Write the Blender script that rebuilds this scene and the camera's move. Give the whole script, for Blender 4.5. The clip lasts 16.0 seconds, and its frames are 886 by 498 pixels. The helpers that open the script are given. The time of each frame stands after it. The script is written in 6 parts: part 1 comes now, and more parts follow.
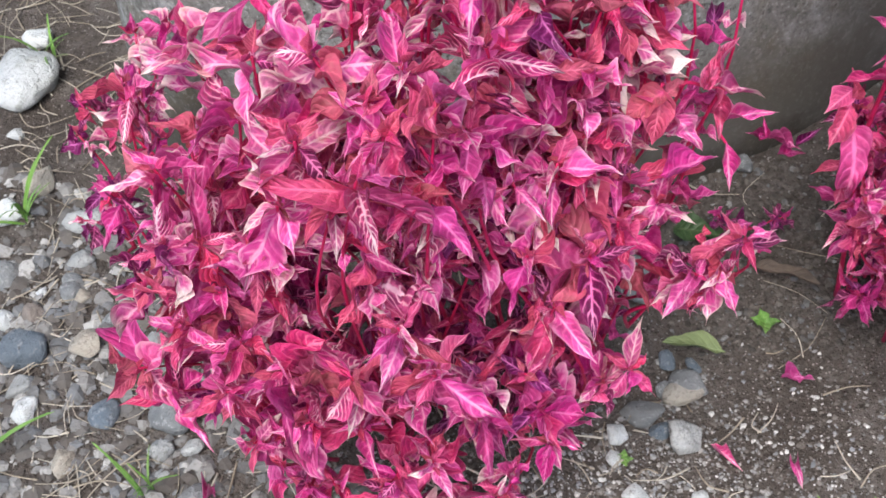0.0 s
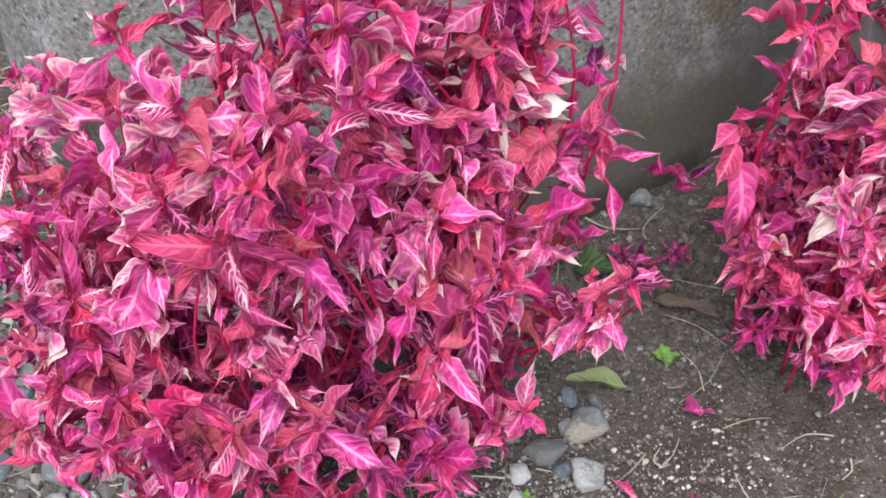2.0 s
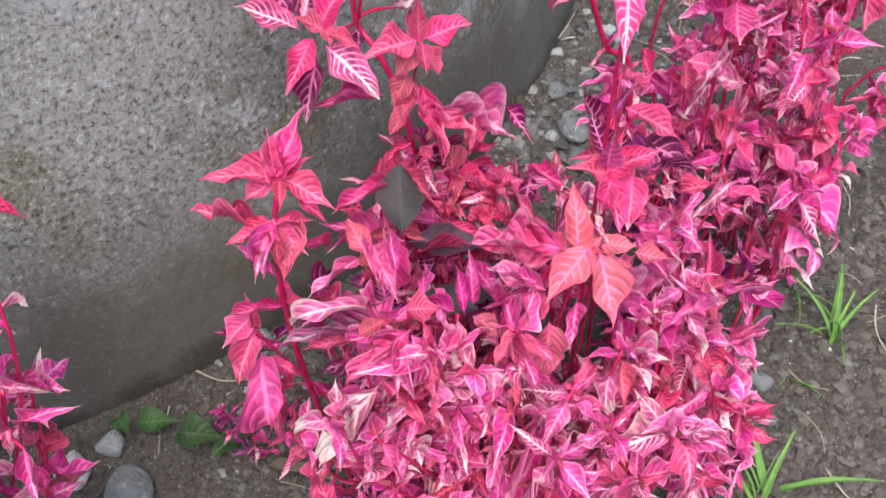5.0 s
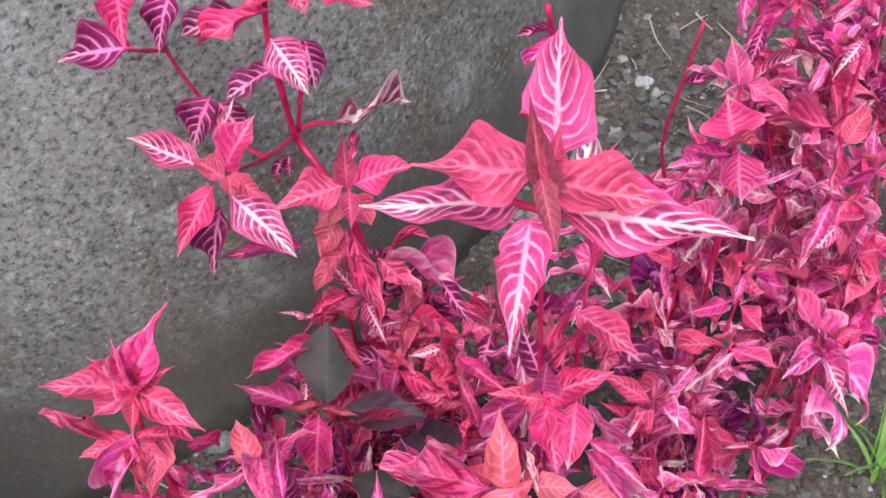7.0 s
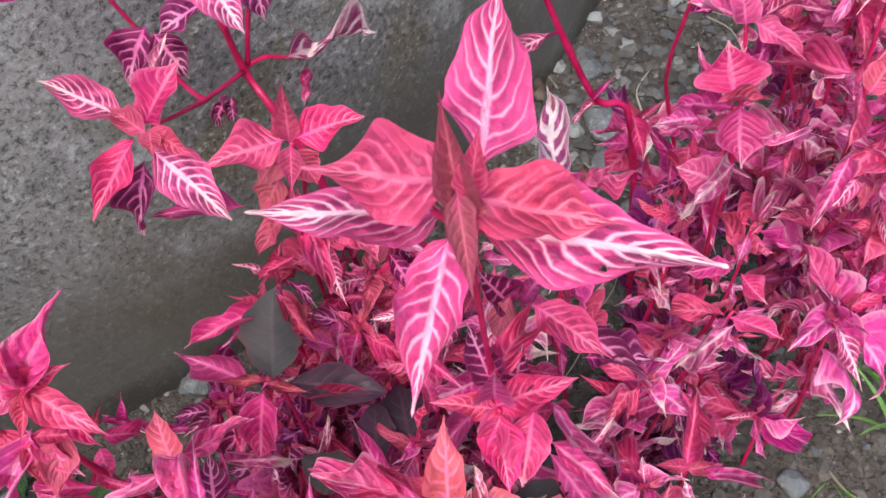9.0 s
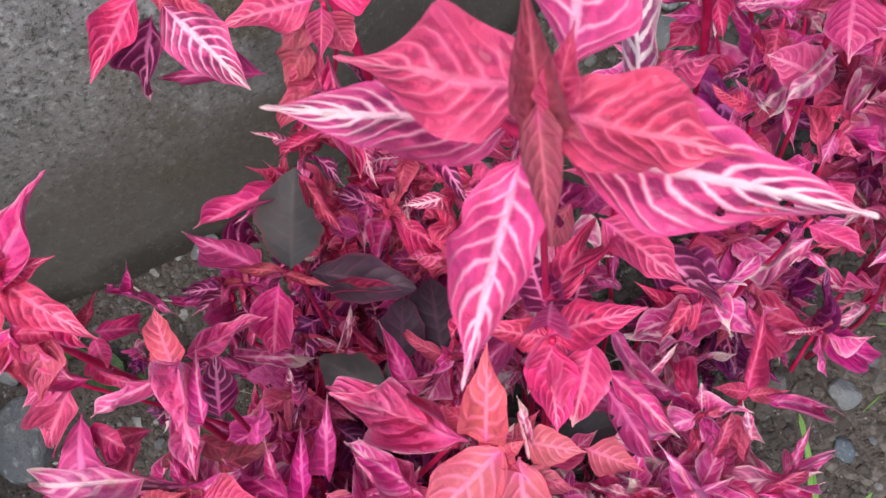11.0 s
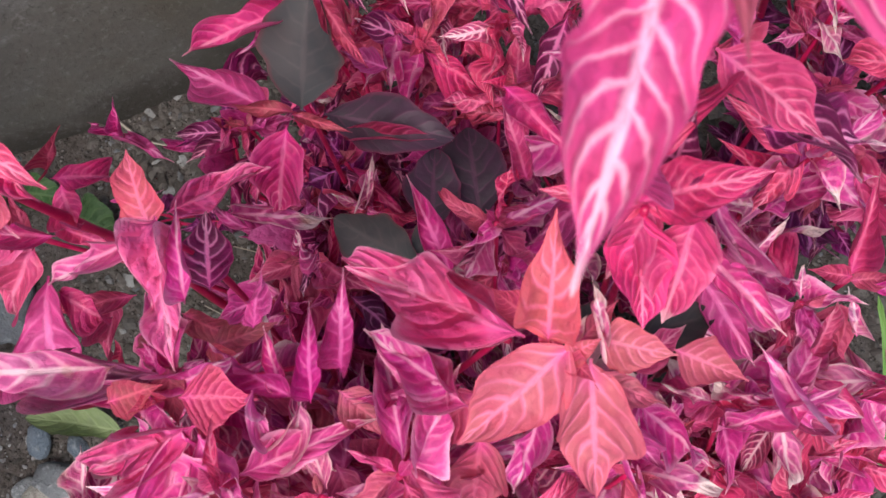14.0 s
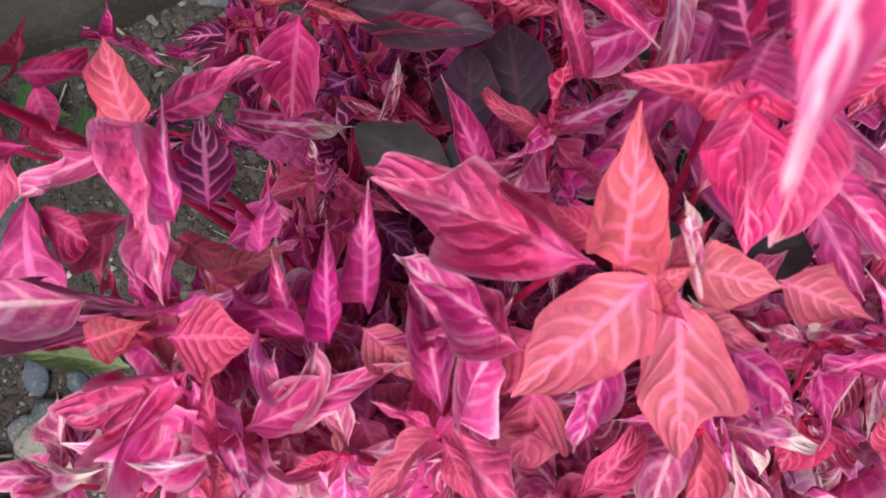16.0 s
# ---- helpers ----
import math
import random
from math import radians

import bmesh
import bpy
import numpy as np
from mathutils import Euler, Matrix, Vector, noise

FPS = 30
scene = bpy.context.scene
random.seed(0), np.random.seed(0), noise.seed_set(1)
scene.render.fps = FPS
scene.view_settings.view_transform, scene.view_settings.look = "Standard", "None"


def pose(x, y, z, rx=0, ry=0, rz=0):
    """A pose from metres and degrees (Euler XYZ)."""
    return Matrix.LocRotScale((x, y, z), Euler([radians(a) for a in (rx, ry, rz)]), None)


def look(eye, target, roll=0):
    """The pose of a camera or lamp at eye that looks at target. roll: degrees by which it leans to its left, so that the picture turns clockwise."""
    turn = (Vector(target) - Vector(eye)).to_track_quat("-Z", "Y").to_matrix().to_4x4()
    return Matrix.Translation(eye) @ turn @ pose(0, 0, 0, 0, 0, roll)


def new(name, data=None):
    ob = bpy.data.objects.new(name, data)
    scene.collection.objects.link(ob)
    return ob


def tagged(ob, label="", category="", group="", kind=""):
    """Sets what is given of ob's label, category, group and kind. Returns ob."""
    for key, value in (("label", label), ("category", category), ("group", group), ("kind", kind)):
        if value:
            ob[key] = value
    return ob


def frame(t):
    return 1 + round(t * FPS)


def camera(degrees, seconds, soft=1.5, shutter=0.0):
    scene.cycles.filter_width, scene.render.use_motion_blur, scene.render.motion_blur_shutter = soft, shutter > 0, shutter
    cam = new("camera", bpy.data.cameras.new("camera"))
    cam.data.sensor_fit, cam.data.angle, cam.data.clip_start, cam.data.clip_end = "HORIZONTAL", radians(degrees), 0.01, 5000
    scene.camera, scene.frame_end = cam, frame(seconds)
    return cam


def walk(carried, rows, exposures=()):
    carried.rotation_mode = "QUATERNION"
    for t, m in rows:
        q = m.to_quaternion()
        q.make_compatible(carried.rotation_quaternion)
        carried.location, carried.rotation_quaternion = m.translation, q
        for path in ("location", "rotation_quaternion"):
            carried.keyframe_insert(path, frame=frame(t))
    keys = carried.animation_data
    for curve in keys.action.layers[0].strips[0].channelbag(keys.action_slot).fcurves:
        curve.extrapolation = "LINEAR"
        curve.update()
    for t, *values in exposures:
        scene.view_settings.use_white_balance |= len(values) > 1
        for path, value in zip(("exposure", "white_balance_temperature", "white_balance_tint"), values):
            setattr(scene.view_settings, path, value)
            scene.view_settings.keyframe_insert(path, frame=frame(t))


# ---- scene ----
cam = camera(38.5, 16.0)
PATH = [
    (0, (0.105, 0.042, 1.441), (-0.004, 1.265, -0.137), -4.3),
    (0.5, (0.102, 0.038, 1.437), (0.002, 1.148, -0.223), -4.3),
    (1, (0.103, 0.037, 1.433), (0.005, 1.15, -0.226), -4.2),
    (1.5, (0.106, 0.037, 1.435), (0.041, 1.238, -0.163), -3.3),
    (2, (0.148, 0.064, 1.442), (0.148, 1.321, -0.114), -1.5),
    (2.5, (0.25, 0.119, 1.454), (0.283, 1.394, -0.087), -0.7),
    (3, (0.331, 0.171, 1.443), (0.435, 1.45, -0.092), 1.0),
    (3.5, (0.432, 0.211, 1.433), (0.573, 1.46, -0.122), 0.9),
    (3.7, (0.478, 0.222, 1.428), (0.614, 1.461, -0.136), -0.0),
    (5.8, (0.607, 0.462, 1.375), (0.778, 1.689, -0.195), -1.4),
    (6, (0.636, 0.498, 1.372), (0.765, 1.725, -0.202), -1.3),
    (6.5, (0.701, 0.548, 1.356), (0.727, 1.755, -0.239), -4.6),
    (7, (0.723, 0.592, 1.342), (0.73, 1.771, -0.274), -5.1),
    (7.5, (0.755, 0.628, 1.329), (0.726, 1.784, -0.302), -6.7),
    (8, (0.779, 0.665, 1.321), (0.718, 1.779, -0.338), -7.6),
    (8.5, (0.777, 0.693, 1.301), (0.724, 1.759, -0.391), -7.2),
    (9, (0.782, 0.705, 1.275), (0.714, 1.727, -0.443), -7.9),
    (9.5, (0.781, 0.728, 1.255), (0.701, 1.686, -0.499), -8.3),
    (9.7, (0.784, 0.731, 1.244), (0.689, 1.674, -0.517), -8.9),
    (11.8, (0.758, 0.806, 1.166), (0.638, 1.541, -0.69), -9.0),
    (12, (0.76, 0.808, 1.157), (0.629, 1.531, -0.703), -10.0),
    (12.5, (0.759, 0.811, 1.136), (0.62, 1.505, -0.735), -10.7),
    (13, (0.754, 0.818, 1.112), (0.617, 1.474, -0.773), -10.6),
    (13.5, (0.748, 0.822, 1.086), (0.613, 1.451, -0.807), -10.7),
    (14, (0.743, 0.831, 1.06), (0.605, 1.428, -0.844), -11.3),
    (14.5, (0.732, 0.839, 1.031), (0.604, 1.412, -0.881), -10.7),
    (15, (0.731, 0.847, 1.006), (0.586, 1.39, -0.914), -12.7),
    (15.5, (0.723, 0.852, 0.986), (0.585, 1.361, -0.944), -13.1),
    (16, (0.727, 0.852, 0.97), (0.564, 1.339, -0.963), -16.5),
]
walk(cam, [(t, look(eye, target, roll)) for t, eye, target, roll in PATH], [(0, 0.74), (1, 0.66), (2, 0.80), (3.5, 1.02), (6, 0.88), (7, 0.83), (9, 0.70), (12, 0.58), (14, 0.56), (16, 0.56)])
# a small lens opening: leaves a hand's width away go soft
cam.data.dof.use_dof, cam.data.dof.focus_distance, cam.data.dof.aperture_fstop = True, 0.8, 38.0

# ---- light: a bright, softly overcast sky, open above the bed ----
world = bpy.data.worlds.new("sky")
scene.world = world
world.use_nodes = True
wn, wl = world.node_tree.nodes, world.node_tree.links
sky = wn.new("ShaderNodeTexSky")
sky.sky_type = "NISHITA"
sky.sun_disc = False
sky.sun_elevation, sky.sun_rotation = radians(63), radians(193)
sky.dust_density, sky.air_density = 4.0, 1.0
wl.new(sky.outputs["Color"], wn["Background"].inputs["Color"])
wn["Background"].inputs["Strength"].default_value = 0.132
sun = new("sun", bpy.data.lights.new("sun", "SUN"))
sun.data.energy, sun.data.angle, sun.data.color = 1.9, radians(35), (1.0, 0.97, 0.93)
sun.matrix_world = look((-0.1, -0.55, 3.0), (0.25, 0.95, 0.0))


# ---- materials ----
class Net:
    """A small writer of node trees."""

    def __init__(self, name):
        self.mat = bpy.data.materials.new(name)
        self.mat.use_nodes = True
        self.n, self.l = self.mat.node_tree.nodes, self.mat.node_tree.links
        self.bsdf, self.out = self.n["Principled BSDF"], self.n["Material Output"]

    def put(self, socket, value):
        if hasattr(value, "is_linked"):
            self.l.new(value, socket)
        elif isinstance(value, tuple) and len(value) == 3 and len(socket.default_value) == 4:
            socket.default_value = (*value, 1)
        else:
            socket.default_value = value

    def math(self, op, a, b=0.0, c=0.0, clamp=False):
        m = self.n.new("ShaderNodeMath")
        m.operation, m.use_clamp = op, clamp
        for i, v in enumerate((a, b, c)):
            self.put(m.inputs[i], v)
        return m.outputs[0]

    def mix(self, f, a, b, blend="MIX"):
        m = self.n.new("ShaderNodeMix")
        m.data_type, m.blend_type = "RGBA", blend
        self.put(m.inputs[0], f), self.put(m.inputs[6], a), self.put(m.inputs[7], b)
        return m.outputs[2]

    def smooth(self, v, lo, hi, a=0.0, b=1.0):
        m = self.n.new("ShaderNodeMapRange")
        m.interpolation_type = "SMOOTHSTEP"
        self.put(m.inputs[0], v)
        for i, x in enumerate((lo, hi, a, b)):
            self.put(m.inputs[i + 1], x)
        return m.outputs[0]

    def noise(self, vec, scale, detail=4.0, rough=0.55, w=None):
        m = self.n.new("ShaderNodeTexNoise")
        if w is not None:
            m.noise_dimensions = "4D"
            self.put(m.inputs["W"], w)
        self.put(m.inputs["Vector"], vec)
        m.inputs["Scale"].default_value, m.inputs["Detail"].default_value, m.inputs["Roughness"].default_value = scale, detail, rough
        return m.outputs["Fac"]

    def vor(self, vec, scale, feature="F1"):
        m = self.n.new("ShaderNodeTexVoronoi")
        m.feature = feature
        self.put(m.inputs["Vector"], vec)
        m.inputs["Scale"].default_value = scale
        return m

    def coord(self, which="Object"):
        return self.n.new("ShaderNodeTexCoord").outputs[which]

    def world_pos(self):
        return self.n.new("ShaderNodeNewGeometry").outputs["Position"]

    def rand(self):
        return self.n.new("ShaderNodeObjectInfo").outputs["Random"]

    def bump(self, height, strength, dist=0.002, normal=None):
        m = self.n.new("ShaderNodeBump")
        m.inputs["Strength"].default_value, m.inputs["Distance"].default_value = strength, dist
        self.put(m.inputs["Height"], height)
        if normal is not None:
            self.put(m.inputs["Normal"], normal)
        return m.outputs[0]


def leaf_material(name, blade, blade2, vein, width=0.16, strength=0.8, tip=0.0, count=7.0, rough=0.36, through_light=0.18, side_veins=1.0, edge=(0.5, 0.02, 0.06), brown=0.0, relief=0.26, cream=0.86, lens=0.0, rim=0.0):
    """A thin leaf: two blade colours, arched side veins off a midrib, dark lenses between them, a bleached tip, light that shines through."""
    k = Net(name)
    uv = k.n.new("ShaderNodeSeparateXYZ")
    k.l.new(k.coord("UV"), uv.inputs[0])
    rnd = k.rand()
    wob = k.noise(k.coord("Object"), 5.0, 2.0, w=k.math("MULTIPLY", rnd, 40.0))
    fine = k.noise(k.coord("Object"), 22.0, 4.0, 0.6, w=k.math("MULTIPLY", rnd, 70.0))
    worn = k.noise(k.coord("Object"), 3.2, 3.0, 0.6, w=k.math("MULTIPLY", rnd, 23.0))
    u = uv.outputs[0]
    side = k.math("ABSOLUTE", k.math("SUBTRACT", k.math("MULTIPLY", uv.outputs[1], 2.0), 1.0))
    # each half of the blade carries its own veins, a little out of step
    half = k.math("MULTIPLY", k.math("GREATER_THAN", uv.outputs[1], 0.5), 0.055)
    bow = k.math("MULTIPLY_ADD", k.math("POWER", side, 1.8), 0.13, k.math("MULTIPLY", side, 0.11))
    run = k.math("ADD", k.math("SUBTRACT", k.math("ADD", u, half), bow), k.math("MULTIPLY", k.math("SUBTRACT", wob, 0.5), 0.10))
    run = k.math("ADD", run, k.math("MULTIPLY", k.math("SUBTRACT", fine, 0.5), 0.032))
    saw = k.math("FRACT", k.math("MULTIPLY", run, count))
    gap = k.math("SUBTRACT", 1.0, k.math("MULTIPLY", k.math("ABSOLUTE", k.math("SUBTRACT", saw, 0.5)), 2.0))
    pale = k.math("MULTIPLY", k.smooth(k.math("ADD", u, k.math("MULTIPLY", k.math("SUBTRACT", worn, 0.5), 0.6)), 0.40, 0.95), tip)
    wide = k.math("ADD", k.math("MULTIPLY", k.math("SUBTRACT", 1.45, k.math("MULTIPLY", side, 1.15)), width), k.math("MULTIPLY", pale, 0.17))
    wide = k.math("ADD", wide, k.math("MULTIPLY", k.math("SUBTRACT", fine, 0.5), 0.10 + 0.5 * width))
    lat = k.math("SUBTRACT", 1.0, k.smooth(k.math("SUBTRACT", gap, wide), -0.06, 0.30))
    lat = k.math("MULTIPLY", lat, k.math("MULTIPLY", k.smooth(side, 1.0, 0.84), k.smooth(side, 1.0, 0.25, 0.45, 1.0)))
    lat = k.math("MULTIPLY", lat, k.smooth(worn, 0.36, 0.62, side_veins * (0.8 if side_veins > 0.9 else 0.4), side_veins))
    midw = k.math("ADD", k.math("ADD", k.math("MULTIPLY_ADD", u, -0.04, 0.07), k.math("MULTIPLY", pale, 0.15)), k.math("MULTIPLY", k.math("SUBTRACT", fine, 0.5), 0.12))
    mid = k.math("SUBTRACT", 1.0, k.smooth(k.math("SUBTRACT", side, midw), -0.02, 0.07))
    lines = k.math("MAXIMUM", mid, lat)
    veins = k.math("MULTIPLY", lines, strength, clamp=True)
    veins = k.math("MULTIPLY", veins, k.smooth(fine, 0.15, 0.5, 0.75, 1.0))
    base = k.mix(k.smooth(wob, 0.32, 0.68), blade, blade2)
    if lens:
        deep = (0.30 * blade2[0] + 0.01, 0.20 * blade2[1] + 0.002, 0.36 * blade2[2] + 0.010)
        dark = k.math("MULTIPLY", k.smooth(gap, 0.25, 0.55), k.smooth(k.math("ADD", side, k.math("MULTIPLY", fine, 0.3)), 1.12, 0.55))
        # a net of small cross veins breaks each lens into cells
        step = k.math("FLOOR", k.math("MULTIPLY", run, count))
        net = k.math("SINE", k.math("ADD", k.math("MULTIPLY", k.math("ADD", side, k.math("MULTIPLY", fine, 0.35)), 15.0), k.math("MULTIPLY", step, 2.4)))
        dark = k.math("MULTIPLY", dark, k.smooth(net, -0.8, 0.0, 0.12, 1.0))
        base = k.mix(k.math("MULTIPLY", dark, k.smooth(worn, 0.25, 0.7, lens, (0.85 if lens > 0.7 else 0.55) * lens)), base, deep)
    # margin tint; pale ones also paint in light caught along thin edges
    base = k.mix(k.math("MULTIPLY", k.smooth(k.math("ADD", side, k.math("MULTIPLY", fine, 0.12)), 0.90, 1.06), 0.65), base, edge)
    if rim:
        band = k.math("ADD", side, k.math("ADD", k.math("MULTIPLY", k.math("SUBTRACT", worn, 0.5), 0.9), k.math("MULTIPLY", k.math("SUBTRACT", fine, 0.5), 0.35)))
        base = k.mix(k.math("MULTIPLY", k.smooth(band, 0.62, 1.0), rim), base, edge)
    col = k.mix(veins, base, vein)
    col = k.mix(k.math("MULTIPLY", k.smooth(worn, 0.54, 0.72), 0.20 * tip), col, vein)
    if through_light > 0.1:
        foot = k.math("MULTIPLY", k.smooth(u, 0.28, 0.0), k.smooth(side, 0.6, 0.0))
        col = k.mix(k.math("MULTIPLY", foot, 0.45), col, (0.80, 0.018, 0.33))
    if tip:
        white = (0.86, 0.72, 0.72)
        col = k.mix(k.math("MULTIPLY", k.math("MULTIPLY", veins, k.smooth(u, 0.35, 0.95)), tip, clamp=True), col, white)
        col = k.mix(k.math("MULTIPLY", k.smooth(k.math("ADD", k.math("ADD", u, k.math("MULTIPLY", side, 0.06)), k.math("MULTIPLY", k.math("SUBTRACT", worn, 0.5), 0.5)), cream, cream + 0.16), tip, clamp=True), col, (0.84, 0.68, 0.66))
    if brown:
        spots = k.smooth(k.noise(k.coord("Object"), 4.0, 4.0, w=k.math("MULTIPLY", rnd, 90.0)), 0.58, 0.68)
        col = k.mix(k.math("MULTIPLY", spots, brown), col, (0.55, 0.36, 0.22))
        col = k.mix(k.math("MULTIPLY", k.math("MULTIPLY", k.smooth(fine, 0.55, 0.62), k.smooth(u, 0.5, 0.9)), brown), col, (0.16, 0.07, 0.06))
    hsv = k.n.new("ShaderNodeHueSaturation")
    k.put(hsv.inputs["Hue"], k.math("MULTIPLY_ADD", rnd, 0.012, 0.4845))
    k.put(hsv.inputs["Value"], k.math("MULTIPLY_ADD", k.math("FRACT", k.math("MULTIPLY", rnd, 17.3)), 0.36, 0.79))
    k.put(hsv.inputs["Saturation"], k.math("MULTIPLY_ADD", k.math("FRACT", k.math("MULTIPLY", rnd, 7.7)), 0.085, 0.902))
    k.put(hsv.inputs["Color"], k.mix(k.smooth(fine, 0.45, 0.7, 0.0, 0.10), col, base))
    col = hsv.outputs[0]
    ridge = k.math("ADD", k.math("MULTIPLY", lines, -0.8), k.math("MULTIPLY", wob, 2.2))
    ridge = k.math("ADD", ridge, k.math("MULTIPLY", fine, 0.5))
    # the blade is puffed up between its veins
    ridge = k.math("ADD", ridge, k.math("MULTIPLY", k.math("MULTIPLY", k.smooth(gap, 0.0, 0.8), k.smooth(side, 1.0, 0.6)), 0.45))
    nor = k.bump(ridge, relief, 0.035)
    k.put(k.bsdf.inputs["Base Color"], col)
    k.put(k.bsdf.inputs["Normal"], nor)
    k.put(k.bsdf.inputs["Roughness"], k.math("MULTIPLY_ADD", fine, 0.2, rough - 0.1))
    k.bsdf.inputs["Specular IOR Level"].default_value = 0.24
    back = k.n.new("ShaderNodeBsdfTranslucent")
    k.put(back.inputs["Color"], k.mix(0.35, col, (0.88, 0.02, 0.26) if through_light > 0.1 else blade))
    k.put(back.inputs["Normal"], nor)
    both = k.n.new("ShaderNodeMixShader")
    both.inputs[0].default_value = through_light
    k.l.new(k.bsdf.outputs[0], both.inputs[1])
    k.l.new(back.outputs[0], both.inputs[2])
    k.l.new(both.outputs[0], k.out.inputs["Surface"])
    return k.mat


